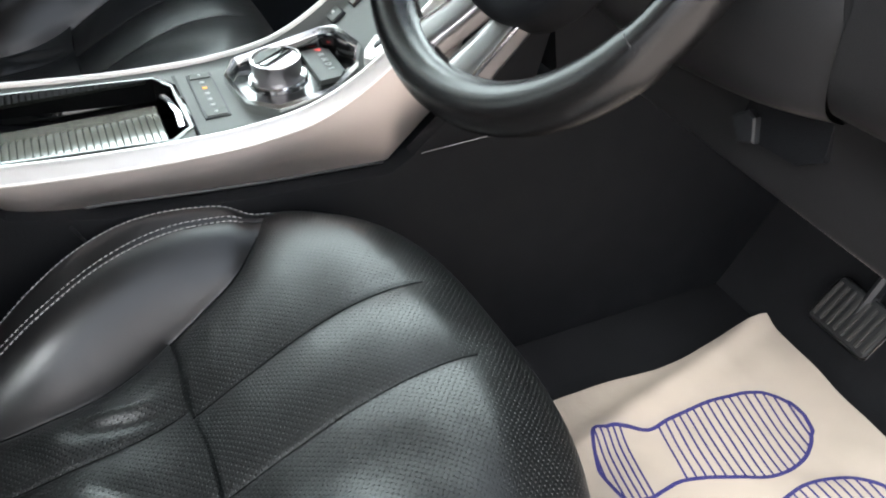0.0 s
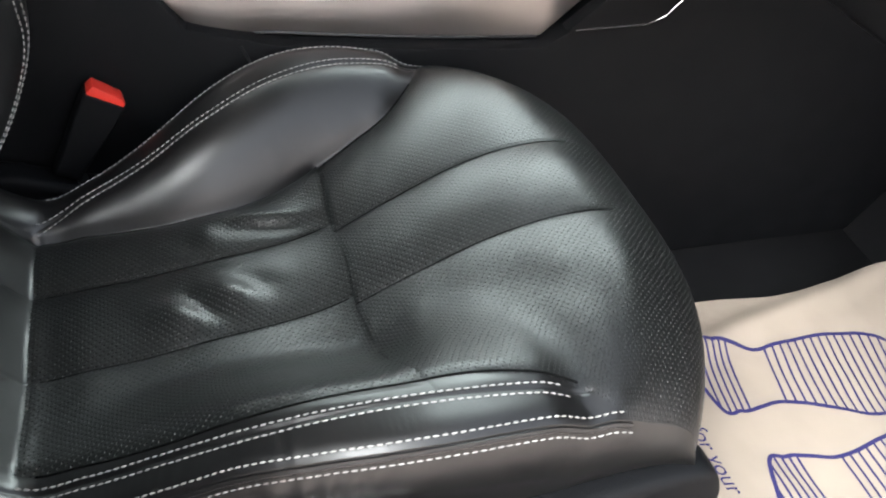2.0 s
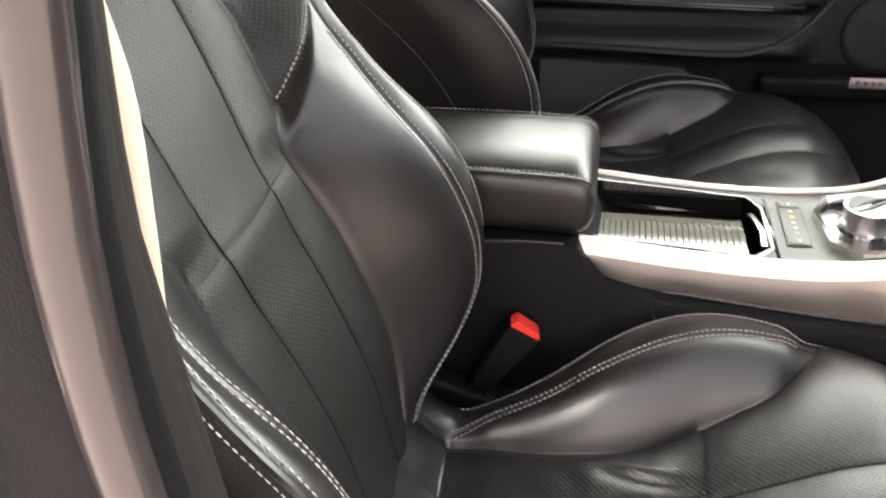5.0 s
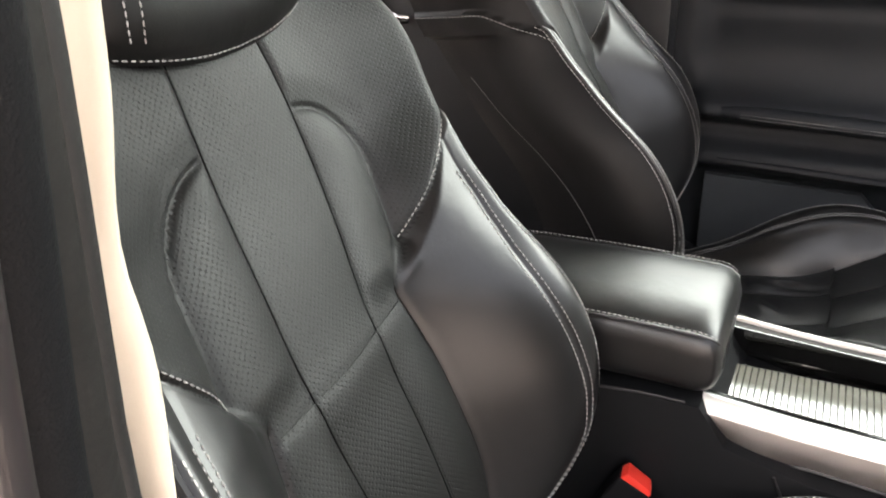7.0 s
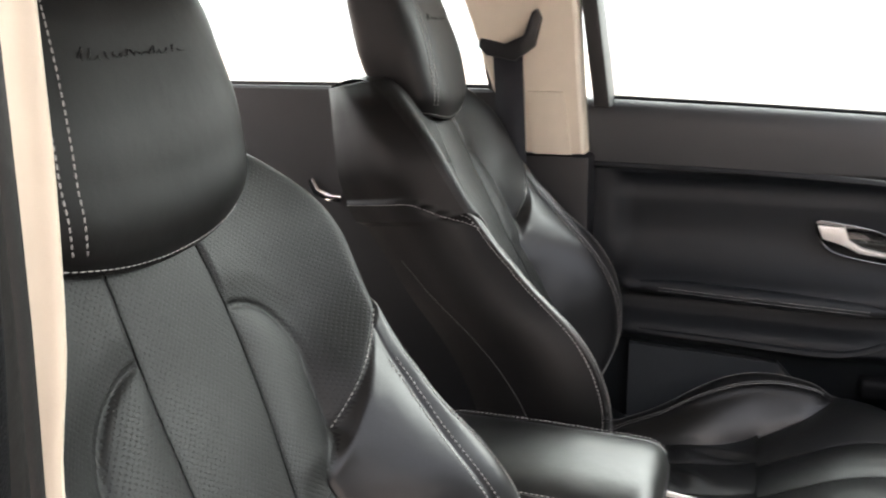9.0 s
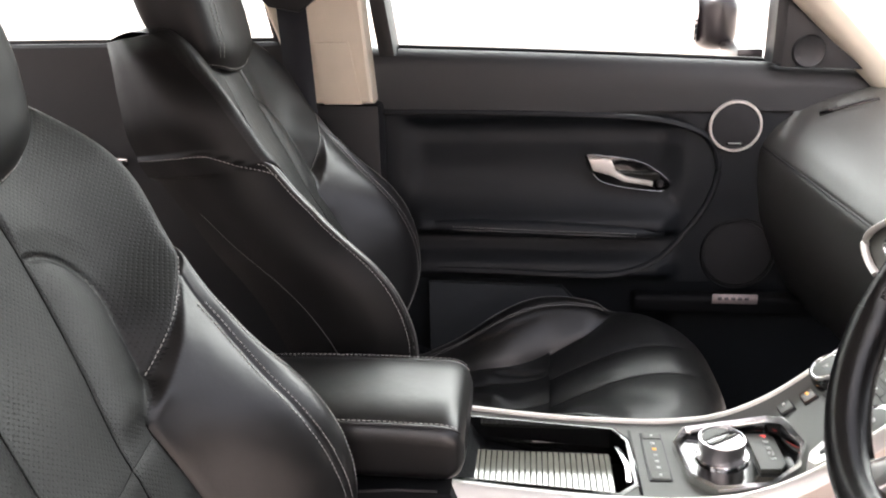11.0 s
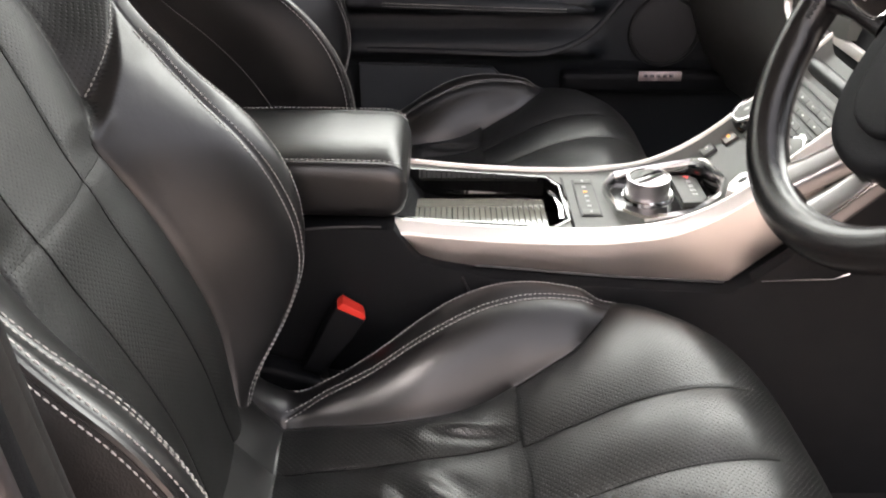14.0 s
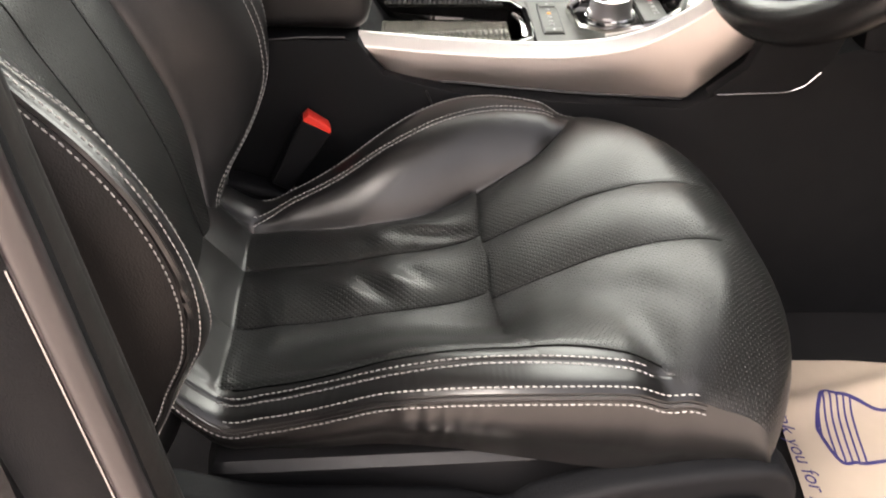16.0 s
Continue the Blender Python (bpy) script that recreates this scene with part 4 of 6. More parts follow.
for y_in, y_out in ((0.276, 0.2555), (0.441, 0.4585)):
    Q = rail(1, y_in, y_out)
    sgn = 1 if y_out > y_in else -1
    grid_parts(Q[:, ::-sgn], np.full((len(xs) - 1, 7), "r", object), console, {"r": ("rail", SILVER, "brushed silver rail")})
low_z = curve((-0.135, 0.462), (-0.12, 0.435), (-0.10, 0.417), (-0.02, 0.408), (0.118, 0.395), (0.272, 0.386))
for y, sgn in ((0.2585, -1), (0.4555, 1)):
    xs2 = np.linspace(-0.135, 0.41, 120)
    zl = np.where(xs2 < 0.272, low_z(xs2), 0.386 + (xs2 - 0.272) * 0.95)
    P = []
    for u in np.linspace(0, 1, 12):
        yy = y + sgn * (0.004 * math.sin(math.pi * u) - 0.009 * u)
        zz = (top_z(xs2) - 0.0135) * (1 - u) + np.minimum(zl, top_z(xs2) - 0.015) * u
        P.append(np.stack([xs2, np.full_like(xs2, yy), zz], -1))
    P = np.stack(P, 1)
    grid_parts(P[:, ::sgn], np.full((119, 11), "s", object), console, {"s": ("side_trim", BRUSHED, "satin silver side trim")})
    edge = np.stack([xs2, np.full_like(xs2, y - sgn * 0.010), zl - 0.002], -1)
    part("trim_gasket", sweep(edge[: 89 : 2], 0.0022, 6), PLASTIC, console)
# top panel with openings for tray, switch strip and selector
PX = np.linspace(-0.135, 0.41, 220)
PY = np.linspace(0.276, 0.441, 80)


def in_poly(x, y, poly):
    r = np.zeros(x.shape, bool)
    n = len(poly)
    for i in range(n):
        x0, y0 = poly[i]
        x1, y1 = poly[(i + 1) % n]
        c = ((y0 > y) != (y1 > y)) & (x < (x1 - x0) * (y - y0) / (y1 - y0 + 1e-12) + x0)
        r ^= c
    return r


TRAY = [(-0.135, 0.288), (0.058, 0.288), (0.078, 0.308), (0.078, 0.405), (0.062, 0.432), (-0.135, 0.432)]
BEZEL = [(0.203 + (x - 0.203) * 0.966, 0.351 + (y - 0.351) * 0.966) for x, y in [(0.136, 0.317), (0.163, 0.281), (0.220, 0.279), (0.258, 0.306), (0.274, 0.342), (0.267, 0.404), (0.251, 0.421), (0.146, 0.420), (0.130, 0.390)]]
GX, GY = np.meshgrid(PX, PY, indexing="ij")
GP = np.stack([GX, GY, panel_z(GX) - 0.002 * np.cos((GY - 0.3585) / 0.0825 * np.pi / 2) + (top_z(GX) - 0.004 - panel_z(GX)) * np.clip((np.abs(GY - 0.3585) - 0.062) / 0.02, 0, 1) ** 2], -1)
cx_, cy_ = (GX[:-1, :-1] + GX[1:, 1:]) / 2, (GY[:-1, :-1] + GY[1:, 1:]) / 2
hole = in_poly(cx_, cy_, TRAY) | in_poly(cx_, cy_, [(0.203 + (x - 0.203) * 0.97, 0.351 + (y - 0.351) * 0.97) for x, y in BEZEL])
idx = np.arange(GX.size).reshape(GX.shape)
quads = np.stack([idx[:-1, :-1], idx[1:, :-1], idx[1:, 1:], idx[:-1, 1:]], -1).reshape(-1, 4)[~hole.reshape(-1)]
used, inv = np.unique(quads, return_inverse=True)
raw("top_panel", GP.reshape(-1, 3)[used], inv.reshape(-1, 4), PANEL, console, "matt green-grey top panel")


def deck(x):
    return float(panel_z(np.array(x))) - 0.001


def slope(x):
    return math.atan2(deck(x + 0.01) - deck(x - 0.01), 0.02)


def plate(x):
    return 0.452 + (x - 0.137) * 0.05


def bezel_z(x):
    return 0.453 + (x - 0.137) * 0.19 + max(0.0, x - 0.25) * 0.30


def ring(poly, w0, w1, h, dz, center, base=deck, wall=-0.026):
    """A raised frame that follows a polygon on the console's top."""
    bm = bmesh.new()
    n = len(poly)
    loops = []
    for k, z in ((w1, -0.008), (w1, h * 0.6), ((w0 + w1) / 2, h), (w0, h * 0.5), (w0 * 0.985, wall)):
        loops.append([bm.verts.new((center[0] + (x - center[0]) * k, center[1] + (y - center[1]) * k, base(x) + dz + z)) for x, y in poly])
    for a, b in zip(loops, loops[1:]):
        for i in range(n):
            bm.faces.new((a[i], a[(i + 1) % n], b[(i + 1) % n], b[i]))
    return bm


def tilted(ob, lift, base=deck):
    for v in ob.data.vertices:
        v.co.z += base(v.co.x) + lift
    return ob


# stowage tray with a ribbed roller cover
part("tray_frame", ring([(x, y) for x, y in TRAY], 0.965, 1.02, 0.002, 0.0, (-0.03, 0.36)), GLOSS, console, "gloss black tray edge")
part("tray_well", box(-0.14, 0.082, 0.284, 0.436, 0.36, 0.366, 0.0), GLOSS, console)
for nm, b in (("tray_wall", (-0.14, 0.082, 0.434, 0.438, 0.36, 0.449)), ("tray_wall", (-0.14, 0.082, 0.282, 0.286, 0.36, 0.449)), ("tray_wall", (0.079, 0.083, 0.284, 0.436, 0.36, 0.449))):
    part(nm, box(*b, 0.0), GLOSS, console)
cover = part("roller_cover", box(-0.14, 0.055, 0.289, 0.392, 0.430, 0.433, 0.0), GLOSS, console, "ribbed gloss black roller cover")
slat = box(-0.0034, 0.0034, 0.289, 0.394, 0.4325, 0.4370, 0.0009, 2)
slat_me = bpy.data.meshes.new("slat")
slat.to_mesh(slat_me)
slat.free()
slat_me.materials.append(RIB)
slat_me.polygons.foreach_set("use_smooth", [True] * len(slat_me.polygons))
for i in range(27):
    o = new("slat", slat_me)
    o.parent = cover
    o.matrix_basis = pose(-0.134 + i * 0.0071, 0.332, 0.4325, -2) @ pose(0, -0.332, -0.4325)
part("cover_handle", sweep([(0.062, 0.392, 0.4445), (0.067, 0.372, 0.447), (0.071, 0.345, 0.447), (0.070, 0.318, 0.444)], (0.0042, 0.003), 8), CHROME, console, "bright chrome pull")
# switch strip
strip = part("switch_strip", box(0.094, 0.121, 0.318, 0.423, deck(0.107) - 0.004, deck(0.107) + 0.0015, 0.001), PLASTIC, console, "strip of small terrain buttons")
part("strip_face", box(0.0955, 0.1195, 0.3355, 0.4065, deck(0.107), deck(0.107) + 0.0019, 0.0006), PANEL, strip)
part("strip_button", box(0.0965, 0.1185, 0.320, 0.334, deck(0.107), deck(0.107) + 0.003, 0.0008), PANEL, strip)
part("strip_button", box(0.0965, 0.1185, 0.408, 0.421, deck(0.107), deck(0.107) + 0.003, 0.0008), PANEL, strip)
for k, mt in enumerate((MARK, AMBER, MARK, MARK, MARK)):
    y = 0.398 - 0.0135 * k
    part("symbol", box(0.105, 0.110, y - 0.0022, y + 0.0022, deck(0.107) + 0.0018, deck(0.107) + 0.0023, 0.0), mt, strip)
part("symbol", box(0.106, 0.109, 0.325, 0.329, deck(0.107) + 0.003, deck(0.107) + 0.0034, 0.0), MARK, strip)
part("symbol", box(0.106, 0.109, 0.413, 0.416, deck(0.107) + 0.003, deck(0.107) + 0.0034, 0.0), MARK, strip)
# rotary selector
sel = part("selector_plate", prism([(0.203 + (x - 0.203) * 0.96, 0.351 + (y - 0.351) * 0.96) for x, y in BEZEL], "z", -0.02, 0.0), GLOSS, console, "gloss black selector plate")
for v in sel.data.vertices:
    v.co.z += plate(v.co.x)
part("selector_bezel", ring(BEZEL, 0.945, 1.03, 0.008, 0.001, (0.203, 0.351), bezel_z, 0.001), BEZEL_METAL, console, "faceted chrome bezel")
part("selector_wall", ring(BEZEL, 0.935, 0.953, 0.002, 0.0, (0.203, 0.351), bezel_z, -0.045), GLOSS, console, "gloss black inner wall")
letter_pad = tilted(part("letter_pad", prism([(0.222, 0.330), (0.245, 0.330), (0.254, 0.342), (0.254, 0.398), (0.246, 0.408), (0.222, 0.408)], "z", -0.01, 0.0, 0.001), PANEL, sel, "grey gear-letter panel"), 0.0, lambda x: plate(x) + 0.006)
knob_m = pose(0.185, 0.366, plate(0.185)) @ pose(0, 0, 0, 0, -2.9, 0) @ Matrix.Diagonal((0.95, 0.95, 0.80, 1.0))
knob = part("selector_knob", lathe([(0.0285, 0.0), (0.0290, 0.004), (0.0285, 0.010), (0.0285, 0.028), (0.0295, 0.031), (0.0290, 0.033), (0.0265, 0.0335), (0.0255, 0.031), (0.0, 0.031)], 48, knob_m), KNOB, console, "round satin gear selector knob")
part("knob_collar", lathe([(0.0345, 0.0), (0.0345, 0.003), (0.033, 0.005), (0.030, 0.0045), (0.030, 0.0)], 48, knob_m), CHROME, knob)
part("knob_blade", box(-0.024, 0.024, -0.0045, 0.0045, 0.0312, 0.0345, 0.001), GLOSS, knob).data.transform(knob_m @ pose(0, 0, 0, 0, 0, 35))
part("knob_cap", prism([(0.0245 * math.cos(a), 0.0245 * math.sin(a)) for a in np.linspace(0.35, math.pi - 0.35, 16)], "z", 0.0312, 0.0325), PANEL, knob).data.transform(knob_m @ pose(0, 0, 0, 0, 0, 35))
for k, (ch, mt) in enumerate((("P", RED_LAMP), ("R", MARK), ("N", MARK), ("D", MARK), ("S", MARK))):
    cu = bpy.data.curves.new("letter", "FONT")
    cu.body, cu.size, cu.extrude = ch, 0.0100, 0.0002
    tmp = bpy.data.objects.new("letter", cu)
    me = bpy.data.meshes.new_from_object(tmp)
    bpy.data.objects.remove(tmp)
    y = 0.402 - k * 0.0125
    me.transform(pose(0.238, y + 0.001, plate(0.244) + 0.0066, 0, 0, -90))
    link("letter", me, mt, sel, smooth=False)
stop = tilted(part("stop_button", prism([(0.262, 0.300), (0.266, 0.288), (0.286, 0.284), (0.293, 0.291), (0.291, 0.306), (0.281, 0.318), (0.267, 0.312)], "z", -0.012, 0.004, 0.001), SILVER, console, "bright silver push button"), 0.010)
tilted(part("stop_face", prism([(0.274, 0.298), (0.281, 0.296), (0.284, 0.301), (0.279, 0.306), (0.274, 0.304)], "z", 0.004, 0.0048), PLASTIC, stop), 0.010)
# switches and rotary controls on the rising stack
def on_deck(x, y, rot=0):
    edge = max(0.0, (abs(y - 0.3585) - 0.062) / 0.02) ** 2
    return pose(x, y, deck(x) + 0.001 + edge * (float(top_z(np.array(x))) - 0.003 - deck(x)), 0, -math.degrees(slope(x)), rot)


for x, y, r in ((0.326, 0.430, 0.023), (0.334, 0.298, 0.0225)):
    m = on_deck(x, y)
    k = part("rotary_control", lathe([(r, 0.0), (r, 0.014), (r - 0.0005, 0.0165), (r - 0.0025, 0.017), (r - 0.0035, 0.0155)], 48, m), BRIGHT, console, "bright-ringed rotary control")
    part("control_face", lathe([(r - 0.003, 0.0150), (r - 0.006, 0.0160), (0.0, 0.0165)], 48, m), PANEL, k, "grey-green control face")
    part("control_skirt", lathe([(r + 0.0035, -0.004), (r + 0.003, 0.006), (r + 0.0002, 0.0125)], 48, m), GLOSS, k)
    part("symbol", box(-0.004, 0.003, -0.0008, 0.0008, 0.0164, 0.0169, 0.0), MARK, k).data.transform(m)
    part("symbol", box(-0.002, 0.002, -0.004, -0.002, 0.0164, 0.0169, 0.0), MARK, k).data.transform(m)
for x, y, mt in ((0.272, 0.428, MARK), (0.297, 0.425, AMBER), (0.318, 0.398, MARK)):
    m = on_deck(x, y, 4)
    b = part("switch", box(-0.0085, 0.0085, -0.0135, 0.0135, -0.002, 0.0030, 0.0012), PANEL if mt is MARK else KEY, console, "small grey switch")
    b.data.transform(m)
    part("switch_gap", box(-0.0098, 0.0098, -0.0148, 0.0148, -0.004, 0.0006, 0.0), PLASTIC, console).data.transform(m)
    part("symbol", box(-0.0015, 0.0025, -0.004, 0.002, 0.003, 0.0034, 0.0), mt, b).data.transform(m)
# rows of keys between the rotary controls, then the ledge and the roll of the stack
for i, x in enumerate((0.347, 0.357, 0.367)):
    bed = part("key_bed", box(-0.0047, 0.0047, -0.058, 0.052, -0.002, 0.0008, 0.0), PLASTIC, console, "dark key row")
    m = on_deck(x + 0.004, 0.360)
    bed.data.transform(m)
    for j, (y0, y1) in enumerate(((-0.057, -0.018), (-0.017, 0.017), (0.018, 0.051))):
        b = part("key", box(-0.0040, 0.0040, y0, y1, -0.001, 0.0028, 0.0006), PANEL, bed)
        b.data.transform(m)
        part("symbol", box(-0.0012, 0.0012, (y0 + y1) / 2 - 0.002, (y0 + y1) / 2 + 0.002, 0.0028, 0.0032, 0.0), MARK, bed).data.transform(m)
part("stack_ledge", box(-0.004, 0.004, -0.082, 0.082, -0.002, 0.004, 0.001), PANEL, console, "grey ledge above the keys").data.transform(on_deck(0.381, 0.3585))
part("stack_roll", sweep([(0.394, y, deck(0.394) + 0.002) for y in np.linspace(0.277, 0.44, 12)], (0.0095, 0.011), 16), PLASTIC, console, "black rounded roll")
# armrest
U, V = np.meshgrid(np.linspace(0, 1, 60), np.linspace(0, 2 * np.pi, 73), indexing="ij")
ax = -0.405 + 0.285 * U
endr = np.minimum(1, np.sqrt(np.clip(1 - ((np.abs(U - 0.5) * 2 - 0.80) / 0.2).clip(0, 1) ** 2.2, 0, 1)))
e2 = 0.42
sy = np.sign(np.cos(V)) * np.abs(np.cos(V)) ** e2
sz = np.sign(np.sin(V)) * np.abs(np.sin(V)) ** e2
hw, hh = 0.090, 0.040
A = np.stack([ax, 0.343 + sy * hw * (0.86 + 0.14 * endr), 0.512 + sz * hh * (0.35 + 0.65 * endr) + (0.008 * np.cos(sy * 1.5) - 0.001) * np.clip(sz, 0, 1) - 0.012 * (U - 0.5) ** 2], -1)
armrest = thing("armrest", "padded black leather centre armrest lid with pale stitching", "armrest")
lab = np.where(np.sin((V[:-1, :-1] + V[1:, 1:]) / 2) > 0.62, "t", "l").astype(object)
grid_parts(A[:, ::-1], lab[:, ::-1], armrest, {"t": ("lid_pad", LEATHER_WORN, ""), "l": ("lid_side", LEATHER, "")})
for k in (0, -1):
    c0 = A[k].mean(0)
    R = np.stack([A[k], c0 + (A[k] - c0) * 0.5, c0 + (A[k] - c0) * 0.01], 0)
    grid_parts(R if k else R[::-1], np.full((2, 72), "c", object), armrest, {"c": ("lid_end", LEATHER, "")})
for ang in (math.asin(0.62), math.pi - math.asin(0.62)):
    c_i = int(round(ang / (2 * math.pi) * 72))
    p = A[2:-1, c_i]
    sg = 1 if math.cos(ang) > 0 else -1
    stitches(p + np.array([0, sg * 0.0006, 0.004]), np.tile([0, sg, 0.6], (len(p), 1)), armrest)
    part("welt", sweep(p[::2] + np.array([0, 0, 0]), 0.0016, 6), LEATHER, armrest)
# console body
body = prism([(-0.62, 0.045), (-0.62, 0.46), (-0.50, 0.474), (-0.135, 0.468), (-0.105, 0.424), (-0.02, 0.402), (0.118, 0.390), (0.268, 0.381), (0.35, 0.43), (0.46, 0.46), (0.98, 0.40), (0.98, 0.045)], "y", 0.247, 0.463, 0.006, 2)
part("console_body", body, TRIM_DARK, console, "black leather-grained console side")
part("side_seam", sweep([(-0.055, 0.246, 0.404), (-0.04, 0.2462, 0.37), (-0.02, 0.2464, 0.33), (0.02, 0.2465, 0.27)], 0.0016, 6), PLASTIC, console)
part("side_seam", sweep([(x, 0.2462, 0.472 - (0.004 if x < -0.2 else 0)) for x in np.linspace(-0.48, -0.15, 8)], 0.0016, 6), PLASTIC, console)
pod = part("stack_pod", prism([(0.29, 0.405), (0.385, 0.409), (0.405, 0.418), (0.43, 0.45), (0.47, 0.60), (0.38, 0.60), (0.33, 0.44)], "y", 0.236, 0.256, 0.003), TRIM_DARK, console, "black lower stack cheek")
part("pod_edge", sweep([(0.30, 0.2375, 0.405), (0.385, 0.2375, 0.408), (0.404, 0.2375, 0.417), (0.42, 0.2375, 0.435)], 0.0012, 6), CHROME, pod)

# seat belt buckle
buckle = thing("seat_belt_buckle", "black belt buckle with red release button beside driver seat", "belt buckle")
bm_ = pose(-0.186, 0.224, 0.374, 0, 32, 8)
part("buckle_body", prism([(-0.020, -0.004), (0.020, -0.004), (0.0195, -0.03), (0.015, -0.07), (0.013, -0.10), (-0.013, -0.10), (-0.015, -0.07), (-0.0195, -0.03)], "y", -0.010, 0.012, 0.004, 3), TRIM_DARK, buckle).data.transform(bm_)
part("release_button", prism([(-0.019, -0.002), (-0.016, 0.006), (0.014, 0.003), (0.019, -0.002), (0.018, -0.005), (-0.018, -0.005)], "y", -0.009, 0.011, 0.002), RED, buckle, "red release button").data.transform(bm_)
part("buckle_stalk", sweep([(-0.225, 0.218, 0.28), (-0.25, 0.215, 0.2), (-0.27, 0.21, 0.10)], (0.012, 0.006), 8), PLASTIC, buckle)

# ---- steering wheel and dash ----
wheel = thing("steering_wheel", "black leather steering wheel with satin silver lower spokes", "steering wheel")
WN = Vector((-math.cos(radians(29.3)) * math.cos(0.118), -math.cos(radians(29.3)) * math.sin(0.118), math.sin(radians(29.3))))
WX = WN.cross(Vector((0, 0, 1))).normalized() * -1
WY = WN.cross(WX)
WM = Matrix.Translation((0.326, 0.068, 0.737)) @ Matrix((WX, WY, WN)).transposed().to_4x4() @ Matrix.Rotation(radians(-6.5), 4, "Z")


def wheel_part(name, bm, mat, parent, label=""):
    o = part(name, bm, mat, parent, label)
    o.data.transform(WM)
    return o


RR = 0.1785
def arc(a0, a1, r, n=40, z=0.0):
    return [(r * math.cos(radians(a)), r * math.sin(radians(a)), z) for a in np.linspace(a0, a1, n)]


wheel_part("rim", sweep(arc(0, 360, RR, 97)[:-1], [(0.0172 + 0.003 * (math.sin(radians(a)) < -0.35), 0.0205) for a in np.linspace(0, 360, 97)[:-1]], 16, closed=True), RIM, wheel, "smooth black leather rim")
for a in (35, 145, 200.5, 339.5):
    p = Vector((RR * math.cos(radians(a)), RR * math.sin(radians(a)), 0))
    m = Matrix.Translation(p) @ Matrix.Rotation(radians(a), 4, "Z") @ Matrix.Rotation(radians(90), 4, "X")
    wheel_part("rim_joint", lathe([(0.0170, -0.0006), (0.0174, 0.0), (0.0170, 0.0006)], 24, m @ Matrix.Diagonal((1.0, 1.19, 1.0, 1.0))), DARK_THREAD, wheel)


def dashes(path, name, parent, r=0.0007, cross=0.0):
    """Raised thread along a path, slanted from stitch to stitch."""
    bm = bmesh.new()
    for (p, q) in zip(path, path[1:]):
        p, q = Vector(p), Vector(q)
        side = (p * (1 if cross else 0)).normalized() * cross
        for sgn in ((1, -1) if cross else (1,)):
            b2 = sweep([p + side * sgn, (p + q) / 2 + Vector((0, 0, r)), q - side * sgn], r, 5)
            me = bpy.data.meshes.new("tmp")
            b2.to_mesh(me)
            b2.free()
            bm.from_mesh(me)
            bpy.data.meshes.remove(me)
    return wheel_part(name, bm, DARK_THREAD, parent)


for a0, a1 in ((150, 196),):
    dashes(arc(a0, a1, RR - 0.0143, 26, 0.0136), "rim_stitching", wheel, 0.0011, 0.0034)


def bar(stations, n=20, e=0.5):
    """A bar of rounded-rectangle sections: (centre, half width vector, half depth vector) each."""
    bm = bmesh.new()
    loops = []
    for c, w, d in stations:
        c, w, d = Vector(c), Vector(w), Vector(d)
        loop = []
        for k in range(n):
            a = 2 * math.pi * (k + 0.5) / n
            ca, sa = math.cos(a), math.sin(a)
            loop.append(bm.verts.new(c + w * math.copysign(abs(ca) ** e, ca) + d * math.copysign(abs(sa) ** e, sa)))
        loops.append(loop)
    for a, b in zip(loops, loops[1:]):
        for i in range(n):
            bm.faces.new((a[i], a[(i + 1) % n], b[(i + 1) % n], b[i]))
    bm.faces.new(loops[0][::-1])
    bm.faces.new(loops[-1])
    bmesh.ops.recalc_face_normals(bm, faces=bm.faces)
    return bm


# hub: a broad shield, set back from the rim
hub_out = smooth_loop([(0.0, 0.062), (0.050, 0.058), (0.078, 0.040), (0.086, 0.0), (0.082, -0.038), (0.068, -0.078), (0.040, -0.108), (0.0, -0.117), (-0.040, -0.108), (-0.068, -0.078), (-0.082, -0.038), (-0.086, 0.0), (-0.078, 0.040), (-0.050, 0.058)], 72)
hub = wheel_part("hub", prism([tuple(p) for p in hub_out], "z", -0.050, -0.004, 0.016, 5), TRIM_DARK, wheel, "black airbag hub")
wheel_part("hub_cover", prism([(x * 0.66, y * 0.70 - 0.002) for x, y in hub_out], "z", -0.010, 0.002, 0.007, 4), TRIM_DARK, hub)
wheel_part("hub_badge", lathe([(0.0, 0.0035), (0.016, 0.0035), (0.017, 0.002)], 32), SILVER_DARK, hub)
